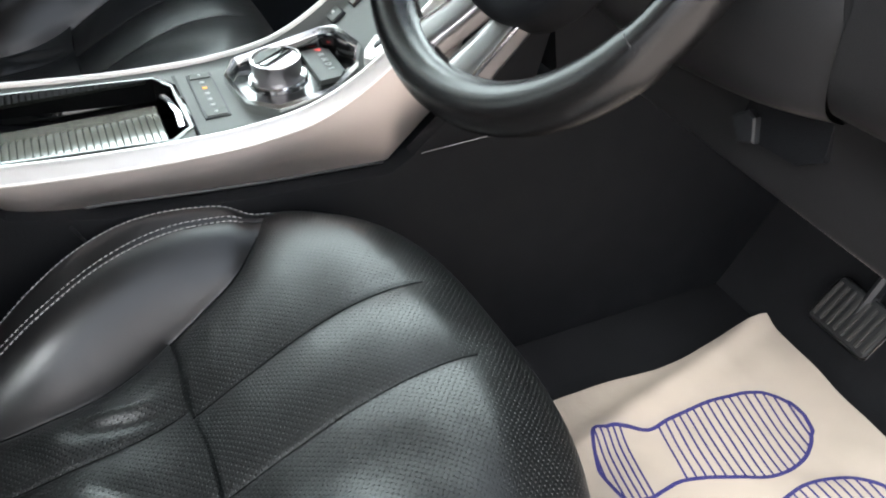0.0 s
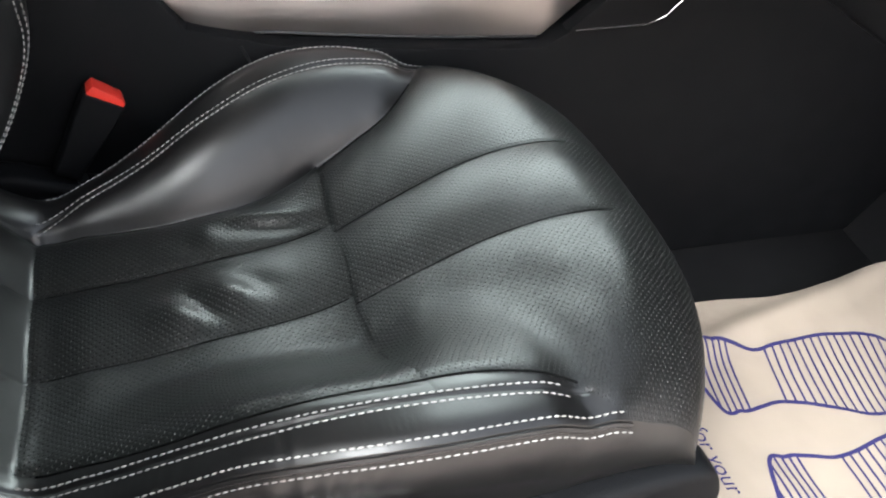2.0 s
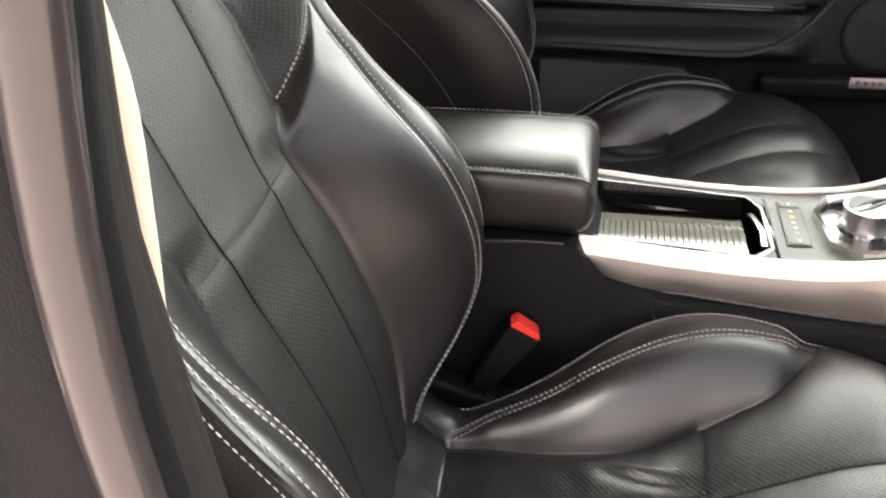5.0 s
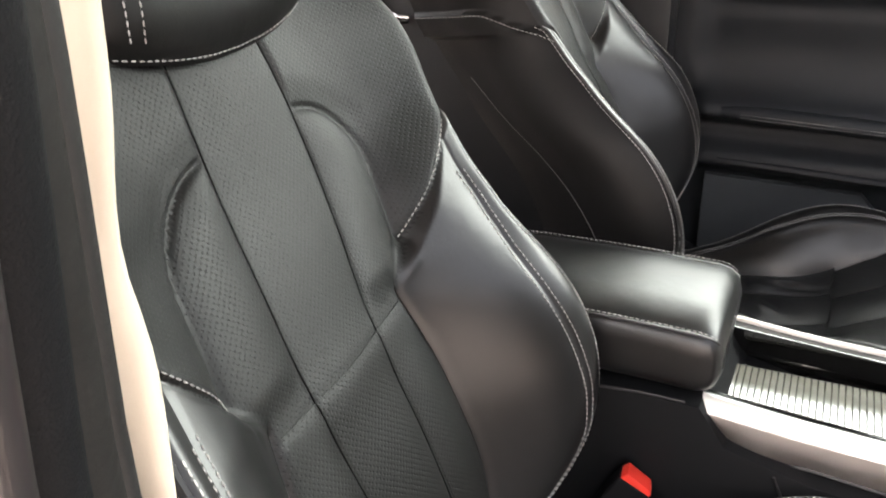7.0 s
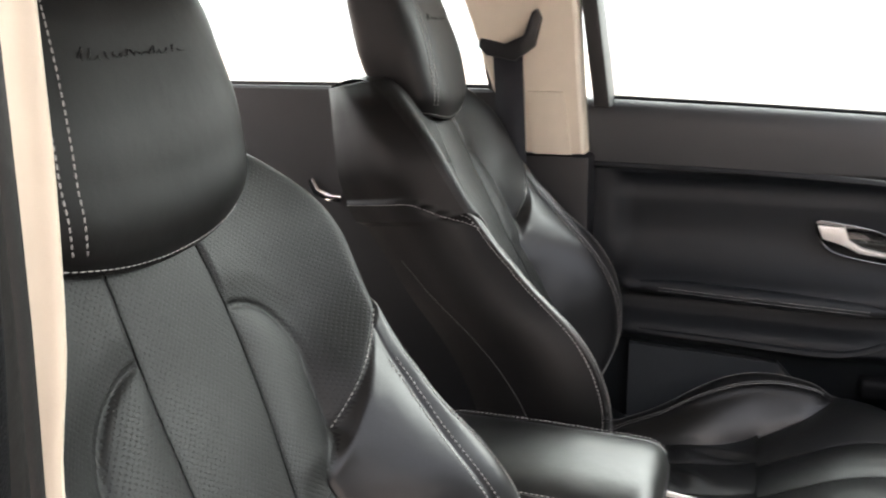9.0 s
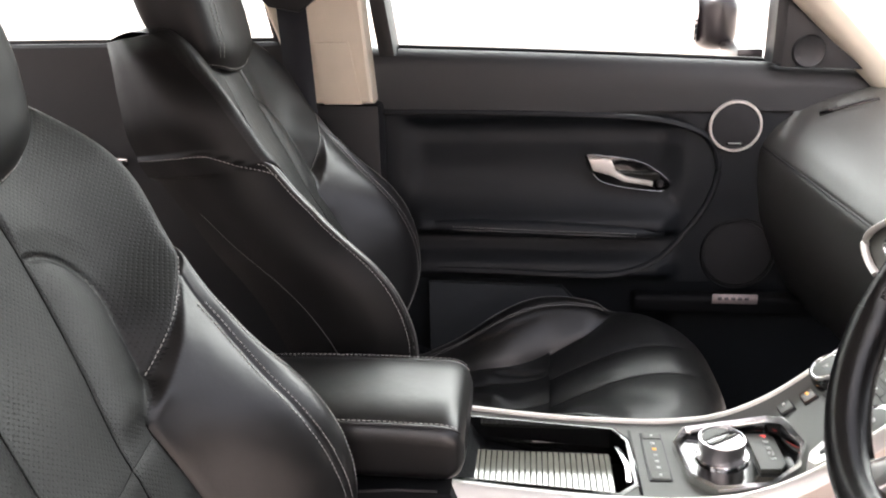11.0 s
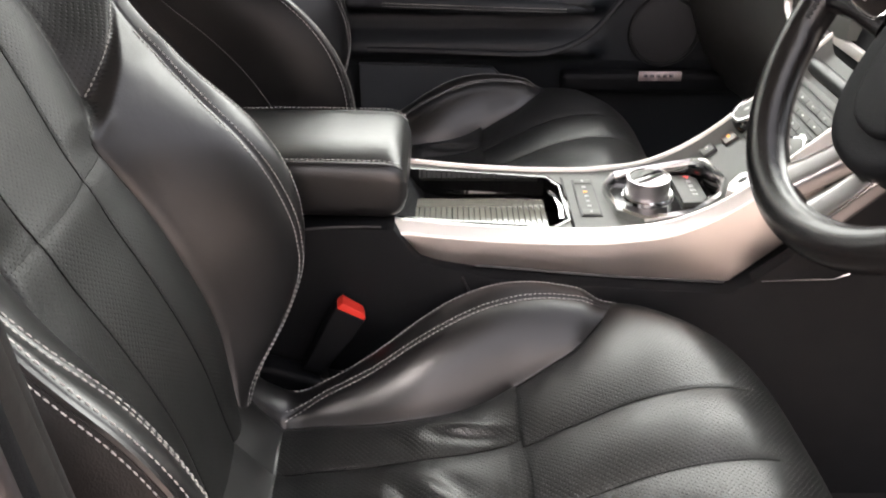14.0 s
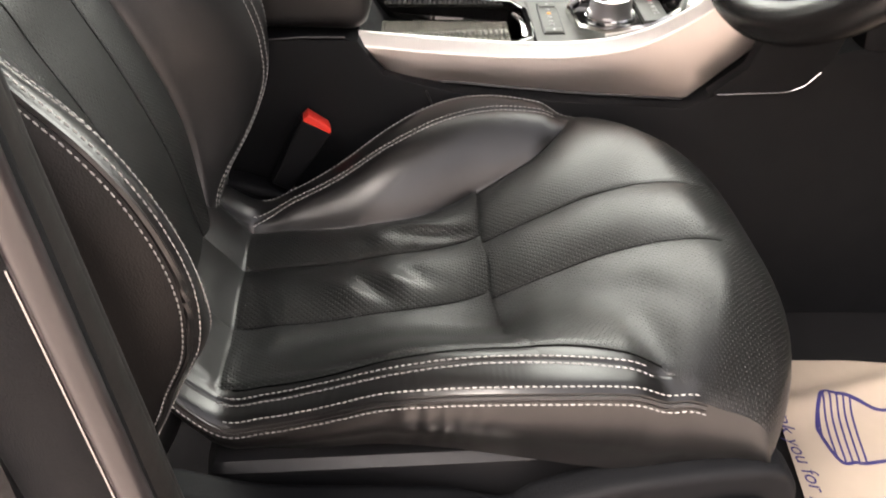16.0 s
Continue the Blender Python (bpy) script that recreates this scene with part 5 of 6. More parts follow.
for s in (-1, 1):
    spoke = wheel_part("spoke", bar([((s * 0.178, 0.004, 0.0), (0, 0.045, 0), (0, 0, 0.010)), ((s * 0.160, 0.006, -0.002), (0, 0.036, 0), (0, 0, 0.011)), ((s * 0.13, 0.010, -0.010), (0, 0.033, 0), (0, 0, 0.012)), ((s * 0.09, 0.012, -0.022), (0, 0.036, 0), (0, 0, 0.014))]), RIM, wheel, "leather-covered side spoke")
    pad_pts = smooth_loop([(s * 0.150, 0.010), (s * 0.140, 0.030), (s * 0.112, 0.036), (s * 0.094, 0.030), (s * 0.094, -0.006), (s * 0.115, -0.012), (s * 0.142, -0.006)][::s], 40)
    pad = wheel_part("switch_pad", prism([tuple(p) for p in pad_pts], "z", -0.004, 0.004, 0.002), GLOSS, wheel, "gloss switch pad ringed in silver")
    ring_pts = [(x, y, 0.0035) for x, y in pad_pts]
    edge_ = wheel_part("pad_edge", sweep(ring_pts + ring_pts[:1], 0.0017, 8), BRIGHT, pad)
    marks = [wheel_part("symbol", box(s * bx - 0.003, s * bx + 0.003, by - 0.0015, by + 0.0015, 0.0042, 0.0047, 0), MARK, pad) for bx, by in ((0.104, 0.012), (0.122, 0.026), (0.122, -0.002), (0.138, 0.012))]
    back = WM @ Matrix.Translation((s * 0.122, 0, -0.001)) @ Matrix.Rotation(radians(s * -17), 4, "Y") @ Matrix.Translation((s * -0.122, 0, 0)) @ WM.inverted()
    for o in [pad, edge_] + marks:
        o.data.transform(back)
    # lower prong: satin metal, from the rim back to the hub
    prong = wheel_part("lower_prong", bar([((s * 0.030, -0.178, -0.003), (0.019, 0, 0), (0, 0.004, 0.011)), ((s * 0.030, -0.164, -0.006), (0.017, 0, 0), (0, 0.003, 0.011)), ((s * 0.026, -0.140, -0.018), (0.0145, 0, 0), (0, 0.004, 0.010)), ((s * 0.022, -0.110, -0.030), (0.014, 0, 0), (0, 0.004, 0.010)), ((s * 0.020, -0.090, -0.036), (0.014, 0, 0), (0, 0.004, 0.010))], 24, 0.42), PRONG, wheel, "satin silver lower spoke")
    wheel_part("prong_edge", sweep([(s * 0.049, -0.172, 0.004), (s * 0.046, -0.160, 0.002), (s * 0.0405, -0.140, -0.0085), (s * 0.036, -0.115, -0.0195), (s * 0.034, -0.098, -0.0265)], 0.0022, 8), BRIGHT, prong, "bright bevelled edge")
    wheel_part("prong_foot", sweep([(s * 0.052, -0.171, 0.003), (s * 0.043, -0.1745, 0.006), (s * 0.030, -0.177, 0.008), (s * 0.016, -0.176, 0.007), (s * 0.009, -0.170, 0.003)], [(0.003, 0.003), (0.005, 0.004), (0.006, 0.005), (0.005, 0.004), (0.003, 0.003)], 10), BRIGHT, prong, "bright foot at the rim")
    wheel_part("prong_edge", sweep([(s * 0.011, -0.166, 0.002), (s * 0.0125, -0.150, -0.004), (s * 0.011, -0.130, -0.014), (s * 0.008, -0.105, -0.024)], 0.0012, 8), PRONG, prong)
column = thing("steering_column", "black plastic steering column shroud", "steering column")
part("shroud", sweep([(0.38, 0.064, 0.705), (0.43, 0.06, 0.685), (0.50, 0.058, 0.655), (0.62, 0.055, 0.61)], [(0.050, 0.040), (0.060, 0.052), (0.066, 0.060), (0.07, 0.06)], 24), SOFT, column)

dash = thing("dashboard", "black padded dashboard with stitched top and silver vent surround", "dashboard")


def loft(rows, mat, name, label="", close=False):
    P = np.array(rows, float)
    return grid_parts(P, np.full((P.shape[0] - 1, P.shape[1] - 1), "d", object), dash, {"d": (name, mat, label)})[0]


def resample(prof, n=40):
    p = np.array(prof, float)
    t = np.linspace(0, 1, len(p))
    f = curve(*[(a, tuple(b)) for a, b in zip(t, p)])
    return f(np.linspace(0, 1, n))


# passenger pad: sections from the door to the stack, (x, z) profile each
secs = []
for y in np.linspace(1.10, 0.62, 30):
    k = (1.10 - y) / 0.48
    xe, ze = 0.392 + 0.075 * k, 0.682 - 0.045 * k
    prof = [(xe + 0.10, 0.36), (xe + 0.05, 0.44), (xe + 0.012, 0.53), (xe - 0.002, 0.61), (xe - 0.004, ze - 0.012), (xe, ze), (xe + 0.004, ze + 0.012), (xe + 0.03, ze + 0.045), (xe + 0.09, ze + 0.085), (xe + 0.2, 0.80), (xe + 0.4, 0.84)]
    q = resample(prof, 60)
    secs.append(np.stack([q[:, 0], np.full(60, y), q[:, 1]], -1))
loft(secs, PAD, "passenger_pad", "soft black padded top")
seam_line = np.array([(0.392 + 0.075 * k, 1.10 - 0.48 * k, 0.682 - 0.045 * k) for k in np.linspace(0.02, 1, 40)])
part("pad_seam", sweep(seam_line + np.array([-0.001, 0, 0]), 0.0022, 6), PLASTIC, dash)
for yv in (1.02,):
    vent = part("side_vent", box(-0.05, 0.05, -0.016, 0.016, -0.004, 0.004, 0.002), GLOSS, dash, "narrow demister vent with silver edge")
    mv = pose(0.520, 1.03, 0.768, 0, -18, -22)
    vent.data.transform(mv)
    part("vent_edge", box(-0.05, 0.05, 0.0, 0.005, 0.004, 0.006, 0.001), PLASTIC, vent).data.transform(mv @ pose(0, -0.018, 0))
    for i in range(6):
        part("vent_slat", box(-0.003, 0.003, -0.013, 0.013, 0.004, 0.0065, 0.0005), PLASTIC, vent).data.transform(mv @ pose(-0.038 + i * 0.015, 0, 0))
# centre stack
stack = part("stack_body", prism([(0.455, 0.55), (0.46, 0.60), (0.475, 0.66), (0.52, 0.74), (0.60, 0.78), (0.72, 0.80), (0.72, 0.45), (0.47, 0.45)], "y", 0.25, 0.68, 0.01, 2), TRIM_DARK, dash, "black centre stack")
vs = curve(*[(i, p) for i, p in enumerate([(0.447, 0.640, 0.592), (0.445, 0.664, 0.600), (0.443, 0.684, 0.618), (0.445, 0.681, 0.640), (0.450, 0.645, 0.668), (0.462, 0.600, 0.700), (0.476, 0.549, 0.732), (0.49, 0.49, 0.765)])])(np.linspace(0, 7, 50))
part("vent_surround", sweep(vs.tolist(), (0.0065, 0.0045), 10), SILVER, dash, "bright silver vent surround")
part("vent_face", prism([(y, z) for _, y, z in vs[::3].tolist()] + [(0.49, 0.62)], "x", 0.452, 0.47, 0.001), PANEL, dash, "grey vent face")
part("vent_inner", sweep((vs * np.array([1, 0.5, 0.5]) + np.array([0.004, 0.5 * 0.575, 0.5 * 0.655])).tolist(), 0.002, 8), CHROME, dash)
part("stack_bar", box(0.452, 0.462, 0.20, 0.60, 0.605, 0.618, 0.002), SILVER, dash)
part("stack_screen", box(-0.003, 0.003, -0.10, 0.10, -0.045, 0.045, 0.002), GLOSS, dash, "gloss black display").data.transform(pose(0.492, 0.36, 0.70, 0, 30, 0))
# driver's side: lower panel and instrument hood
secs = []
for y in np.linspace(0.14, -0.40, 24):
    k = (0.14 - y) / 0.54
    prof = [(0.62, 0.50), (0.52, 0.492), (0.478, 0.50), (0.470, 0.52), (0.466, 0.57), (0.452, 0.63), (0.43, 0.66 + 0.02 * k), (0.44, 0.72), (0.50, 0.80), (0.62, 0.84), (0.85, 0.85)]
    q = resample(prof, 60)
    secs.append(np.stack([q[:, 0], np.full(60, y), q[:, 1]], -1))
loft(secs, SHEEN, "knee_panel", "black lower dash panel")
part("release_recess", prism([(-0.030, 0.540), (-0.100, 0.546), (-0.122, 0.562), (-0.120, 0.600), (-0.040, 0.580)], "x", 0.461, 0.475, 0.003), TRIM_DARK, dash, "dark release-handle recess")
part("release_handle", prism([(-0.030, 0.556), (-0.044, 0.538), (-0.060, 0.545), (-0.055, 0.566), (-0.046, 0.569)], "x", 0.454, 0.464, 0.004, 3), SOFT, dash, "black bonnet release lever")
secs = []
for y in np.linspace(0.17, -0.128, 22):
    k = (0.17 - y) / 0.298
    back = 0.020 * abs(2 * k - 1) ** 4
    lift = 0.578 + 0.040 * max(0.0, k - 0.45) ** 1.2
    prof = [(0.475, lift + 0.006), (0.440 + back, lift), (0.418 + back, lift + 0.014), (0.410 + back, lift + 0.05), (0.412 + back, lift + 0.09), (0.43 + back, lift + 0.14), (0.47, 0.78)]
    q = resample(prof, 40)
    secs.append(np.stack([q[:, 0], np.full(40, y), q[:, 1]], -1))
loft(secs, SHEEN, "column_cover", "black knee bolster under the column")
secs = []
for y in np.linspace(-0.136, -0.42, 16):
    k = (-0.136 - y) / 0.284
    prof = [(0.472, 0.606 + 0.02 * k), (0.440, 0.612 + 0.02 * k), (0.424, 0.632 + 0.02 * k), (0.420, 0.67), (0.43, 0.73), (0.47, 0.80)]
    q = resample(prof, 40)
    secs.append(np.stack([q[:, 0], np.full(40, y), q[:, 1]], -1))
loft(secs, SHEEN, "end_cover", "black outer dash end")
part("hood", prism([(0.40, 0.80), (0.44, 0.88), (0.60, 0.88), (0.62, 0.80)], "y", -0.16, 0.19, 0.02, 3), SOFT, dash)

# ---- passenger door ----
door = thing("door_1", "closed black passenger door with padded armrest and silver handle", "car door", kind="structure")
xs3 = np.linspace(-0.36, 0.62, 100)
sill_z = curve((-0.36, 0.872), (0.0, 0.858), (0.4, 0.838), (0.62, 0.825))
prof_y = [(0.0, 1.118), (0.10, 1.118), (0.36, 1.108), (0.40, 1.098), (0.425, 1.068), (0.44, 1.070), (0.47, 1.098), (0.50, 1.098), (0.515, 1.062), (0.535, 1.060), (0.555, 1.085), (0.60, 1.112), (0.68, 1.115), (0.725, 1.108), (0.738, 1.092), (0.745, 1.090)]
fy = curve(*prof_y)
zz = np.concatenate([np.linspace(0.0, 0.40, 20), np.linspace(0.405, 0.745, 120)])
Xd, Zd = np.meshgrid(xs3, zz, indexing="ij")
flat_ = smooth01((Xd - 0.20) / 0.06)
Yd = fy(Zd) * (1 - flat_) + (1.094 + 0.01 * (Zd < 0.4)) * flat_
rear_ = 1 - smooth01((Xd + 0.31) / 0.05)
Yd = Yd * (1 - rear_) + 1.10 * rear_
upper = np.stack([np.stack([xs3, np.full_like(xs3, y), zf], -1) for y, zf in ((1.088, 0.750 + 0 * xs3), (1.086, 0.790 + 0 * xs3), (1.088, sill_z(xs3) - 0.035), (1.094, sill_z(xs3) - 0.014), (1.106, sill_z(xs3) - 0.003), (1.125, sill_z(xs3)), (1.145, sill_z(xs3) - 0.002))], 1)
grid_parts(np.stack([Xd, Yd, Zd], -1)[:, ::1], np.full((99, len(zz) - 1), "d", object), door, {"d": ("door_card", DOORSOFT, "black soft-grained door card")})
grid_parts(upper, np.full((99, 6), "d", object), door, {"d": ("upper_roll", DOORTOP, "smooth black upper roll")})
contour = curve(*[(i, p) for i, p in enumerate([(-0.235, 1.070, 0.431), (-0.1, 1.066, 0.429), (0.08, 1.064, 0.424), (0.15, 1.068, 0.432), (0.21, 1.078, 0.458), (0.26, 1.088, 0.51), (0.298, 1.090, 0.57), (0.314, 1.090, 0.635), (0.298, 1.089, 0.69), (0.25, 1.088, 0.72), (0.167, 1.087, 0.737), (0.0, 1.087, 0.745), (-0.17, 1.087, 0.748), (-0.34, 1.087, 0.750)])])(np.linspace(0, 13, 120))
part("recess_bead", sweep(contour, (0.006, 0.006), 10), DOORSOFT, door)
part("recess_line", sweep(contour + np.array([0, -0.0055, -0.002]), 0.0012, 6), PLASTIC, door)
part("outer_skin", box(-0.36, 0.62, 1.15, 1.18, -0.1, 0.80, 0.01), BODY, door)
part("weather_strip", sweep([(x, 1.128, float(sill_z(np.array(x))) + 0.002) for x in np.linspace(-0.33, 0.42, 20)], (0.006, 0.004), 8), RUBBER, door)
pull = part("pull_pad", sweep([(-0.235, 1.066, 0.527), (-0.15, 1.058, 0.527), (0.0, 1.055, 0.523), (0.14, 1.057, 0.517), (0.215, 1.074, 0.513)], [(0.012, 0.010), (0.020, 0.015), (0.020, 0.015), (0.018, 0.013), (0.008, 0.008)], 16), DOORSOFT, door, "padded pull armrest")
for dz in (0.004, -0.002):
    pth = np.array([(x, 1.0365 + 0.004 * abs(x) * 4, 0.527 - 0.012 * (x + 0.2) / 0.4 + dz) for x in np.linspace(-0.2, 0.16, 30)])
    stitches(pth, np.tile([0, -1, 0.2], (30, 1)), pull)
part("map_pocket", prism([(-0.255, 0.395), (0.02, 0.388), (0.05, 0.355), (0.06, 0.20), (-0.255, 0.20)], "y", 1.085, 1.109, 0.004), GREYCLOTH, door, "dark grey cloth pocket lining")
for (x, z, r, mt, nm) in ((0.337, 0.722, 0.047, SILVER, "tweeter"), (0.366, 0.464, 0.070, PLASTIC, "woofer")):
    ms = pose(x, 1.0835 if r < 0.05 else 1.0925, z, 90, 0, 0)
    sp = part("speaker_grille", lathe([(0.0, 0.0035), (r * 0.8, 0.0035), (r * 0.93, 0.002)], 48, ms), GRILLE, door, "round black speaker grille")
    part("speaker_ring", lathe([(r * 0.93, 0.0), (r * 0.95, 0.005), (r * 1.02, 0.005), (r * 1.06, 0.0)], 48, ms), mt, sp)
part("speaker_plate", box(0.322, 0.352, 1.0785, 1.0805, 0.687, 0.693, 0.0005), GLOSS, door)
for i in range(6):
    part("mark", box(0.325 + i * 0.0042, 0.328 + i * 0.0042, 1.0778, 1.0786, 0.6885, 0.6915, 0), MARK, door)
hm = pose(0.14, 1.108, 0.632, 0, 6, 0)
esc = [(-0.083, 0.022), (-0.04, 0.026), (0.02, 0.022), (0.06, 0.006), (0.086, -0.014), (0.080, -0.030), (0.04, -0.034), (-0.03, -0.030), (-0.06, -0.016)]
hnd = part("handle_recess", prism([tuple(p) for p in smooth_loop(esc, 60)], "y", -0.016, -0.003, 0.004), GLOSS, door, "gloss black handle recess")
hnd.data.transform(hm)
part("release_lever", prism([(-0.078, 0.019), (-0.034, 0.022), (-0.022, 0.000), (0.0, -0.010), (0.052, -0.014), (0.052, -0.022), (-0.004, -0.020), (-0.032, -0.010), (-0.066, -0.004)], "y", -0.028, -0.016, 0.003), SILVER, hnd, "satin silver release lever").data.transform(hm)
part("recess_edge", sweep([(x, -0.0165, z) for x, z in smooth_loop(esc, 60)], 0.0009, 6, closed=True), CHROMEDARK, hnd).data.transform(hm)
part("lock_button", lathe([(0.0, 0.006), (0.006, 0.006), (0.0075, 0.003), (0.0075, 0.0)], 20, hm @ pose(0.068, -0.016, -0.018, 90, 0, 0)), PLASTIC, hnd)
kick = thing("sill_ledge", "black sill ledge with a pale printed paper sticker", "sill", kind="structure")
part("ledge", box(0.16, 0.60, 1.055, 1.10, 0.345, 0.384, 0.012, 4), TRIM_DARK, kick)
sticker = tagged(part("sticker", box(0.316, 0.403, 1.0525, 1.0545, 0.372, 0.392, 0.0), STICKER), "small pale printed paper sticker on the sill ledge", "sticker")
for i in range(5):
    part("mark", box(0.326 + i * 0.013, 0.334 + i * 0.013, 1.0518, 1.0526, 0.380, 0.386, 0), MARKDARK, sticker)

# window frame, mirror and pillars on the far side
part("window_post", prism([(-0.335, 0.86), (-0.305, 0.86), (-0.36, 1.22), (-0.39, 1.22)], "y", 1.06, 1.14, 0.004), RUBBER, door)
quarter = part("mirror_sail", prism([(0.40, 0.835), (0.56, 0.828), (0.50, 0.90), (0.405, 0.98)], "y", 1.06, 1.10, 0.004), PLASTIC, door, "black quarter panel with tweeter")
part("sail_tweeter", lathe([(0.0, 0.003), (0.02, 0.003), (0.027, 0.006), (0.03, 0.0)], 32, pose(0.447, 1.0595, 0.862, 90, 0, 0)), PLASTIC, quarter)
part("sail_post", box(0.385, 0.405, 1.06, 1.12, 0.84, 1.10, 0.004), PLASTIC, door)
mirror = thing("door_mirror", "black exterior door mirror", "mirror")
U, V = np.meshgrid(np.linspace(0, np.pi, 25), np.linspace(0, 2 * np.pi, 41), indexing="ij")
sp_ = lambda a, e: np.sign(a) * np.abs(a) ** e
M = np.stack([0.335 + 0.045 * sp_(np.cos(U), 1.0), 1.39 + 0.11 * sp_(np.sin(U), 0.4) * sp_(np.cos(V), 0.5), 0.90 + 0.065 * sp_(np.sin(U), 0.4) * sp_(np.sin(V), 0.5)], -1)
grid_parts(M, np.full((24, 40), "m", object), mirror, {"m": ("housing", BODY, "")})
part("mirror_glass", prism([(1.39 + 0.098 * sp_(math.cos(a), 0.5), 0.90 + 0.055 * sp_(math.sin(a), 0.5)) for a in np.linspace(0, 2 * math.pi, 32, endpoint=False)], "x", 0.286, 0.292), MIRROR, mirror, "reflecting mirror glass")
part("mirror_arm", box(0.34, 0.39, 1.14, 1.30, 0.835, 0.86, 0.008), BODY, mirror)

pillar = thing("b_pillar", "cream upper and black lower centre pillar trim with belt slot", "pillar", kind="structure")
part("pillar_upper", prism([(-0.475, 0.775), (-0.345, 0.775), (-0.385, 1.25), (-0.60, 1.25), (-0.575, 1.05), (-0.515, 0.88)], "y", 1.03, 1.10, 0.012, 3), CREAM, pillar, "cream pillar trim")
part("pillar_inset", prism([(-0.438, 0.775), (-0.365, 0.775), (-0.385, 0.89), (-0.452, 0.89)], "y", 1.022, 1.031, 0.004), CREAM, pillar)
part("pillar_lower", box(-0.50, -0.335, 1.035, 1.12, 0.0, 0.772, 0.01), SOFT, pillar)
part("belt_guide", prism([(-0.535, 0.985), (-0.49, 0.975), (-0.455, 0.99), (-0.44, 1.03), (-0.43, 1.035), (-0.423, 1.02), (-0.435, 0.97), (-0.47, 0.945), (-0.525, 0.955), (-0.54, 0.97)], "y", 1.005, 1.022, 0.004), PLASTIC, pillar, "black belt guide")
belt = thing("seat_belt", "black woven seat belt hanging at the centre pillar", "seat belt")
part("webbing", prism([(-0.513, 0.965), (-0.458, 0.965), (-0.428, 0.30), (-0.478, 0.30)], "y", 1.012, 1.0145), CLOTH, belt)

rear = thing("door_2", "closed black rear door with chrome handle", "car door", kind="structure")
part("rear_card", box(-1.45, -0.50, 1.10, 1.15, 0.0, 0.885, 0.015, 3), SOFT, rear)
part("rear_post", prism([(-0.545, 0.885), (-0.50, 0.885), (-0.58, 1.25), (-0.62, 1.25)], "y", 1.09, 1.14, 0.004), RUBBER, rear)
part("rear_handle", sweep([(-0.945, 1.092, 0.685), (-0.93, 1.085, 0.662), (-0.90, 1.085, 0.650), (-0.875, 1.09, 0.648)], (0.006, 0.009), 8), CHROME, rear, "chrome release lever")
part("rear_strip", box(-1.45, -0.52, 1.118, 1.13, 0.882, 0.892, 0.003), RUBBER, rear)
part("c_pillar", prism([(-1.50, 0.88), (-1.38, 0.88), (-1.50, 1.25), (-1.62, 1.25)], "y", 1.06, 1.12, 0.01), CREAM, rear)
apillar = thing("a_pillar", "cream windscreen pillar trim", "pillar", kind="structure")
part("pillar_trim", sweep([(0.62, 1.09, 0.79), (0.54, 1.075, 0.87), (0.42, 1.04, 0.98), (0.28, 1.00, 1.12), (0.12, 0.95, 1.26)], (0.045, 0.03), 12), CREAM, apillar)

# ---- near centre pillar ----
def upright(path, radii, n=16):
    """A standing tube whose sections stay level; radii along x and y."""
    bm = bmesh.new()
    f = curve(*[(p[2], (p[0], p[1], *r)) for p, r in zip(path, radii)])
    rings = []
    for z in np.linspace(path[0][2], path[-1][2], 40):
        x, y, rx, ry = f(np.array(z))
        rings.append([bm.verts.new((x + rx * math.cos(2 * math.pi * k / n), y + ry * math.sin(2 * math.pi * k / n), z)) for k in range(n)])
    for a, b in zip(rings, rings[1:]):
        for k in range(n):
            bm.faces.new((a[k], a[(k + 1) % n], b[(k + 1) % n], b[k]))
    bm.faces.new(rings[0][::-1])
    bm.faces.new(rings[-1])
    return bm


npill = thing("centre_pillar", "dark centre pillar with rubber door seal and cream trim edge", "pillar", kind="structure")
SEAL_X = [(0.10, -0.190), (0.28, -0.203), (0.455, -0.219), (0.534, -0.227), (0.611, -0.235), (0.68, -0.242), (0.765, -0.249), (0.82, -0.253), (0.86, -0.250), (0.91, -0.245), (0.96, -0.240), (1.02, -0.236), (1.26, -0.228)]
FRAME_X = [(0.10, -0.195), (0.30, -0.205), (0.506, -0.222), (0.634, -0.233), (0.71, -0.239), (0.80, -0.243), (0.85, -0.240), (0.90, -0.232), (0.96, -0.222), (1.02, -0.214), (1.26, -0.203)]
part("pillar_trim", upright([(-0.279, -0.320, 0.742), (-0.280, -0.320, 0.80), (-0.277, -0.320, 0.862), (-0.2805, -0.320, 0.885), (-0.270, -0.320, 0.95), (-0.265, -0.320, 1.0), (-0.264, -0.318, 1.06), (-0.258, -0.308, 1.24)], [(0.008, 0.004)] + [(0.0155, 0.006)] * 7), CREAM, npill, "cream pillar trim")
part("door_seal", upright([(x - 0.009, -0.364, z) for z, x in SEAL_X], [(0.013, 0.019)] * 13, 20), SEAL, npill, "dusty black rubber door seal")
part("seal_lip", upright([(x - 0.007, -0.346, z) for z, x in SEAL_X], [(0.006, 0.006)] * 13, 12), RUBBER, npill)
part("pillar_body", upright([(x + 0.002, -0.399, z) for z, x in FRAME_X], [(0.0085, 0.009)] * 11, 20), BODY, npill, "dark mauve painted door frame")
part("pillar_web", upright([(x - 0.038, -0.376, z) for z, x in FRAME_X], [(0.038, 0.020)] * 11, 20), TRIM_DARK, npill)
part("frame_edge", sweep([(x - 0.0055, -0.4055, z) for z, x in FRAME_X[1:4]], 0.0008, 6), SILVER_DARK, npill, "thin bright frame edge")
part("pillar_lower", box(-0.46, -0.312, -0.36, -0.30, 0.0, 0.70, 0.01), SOFT, npill)
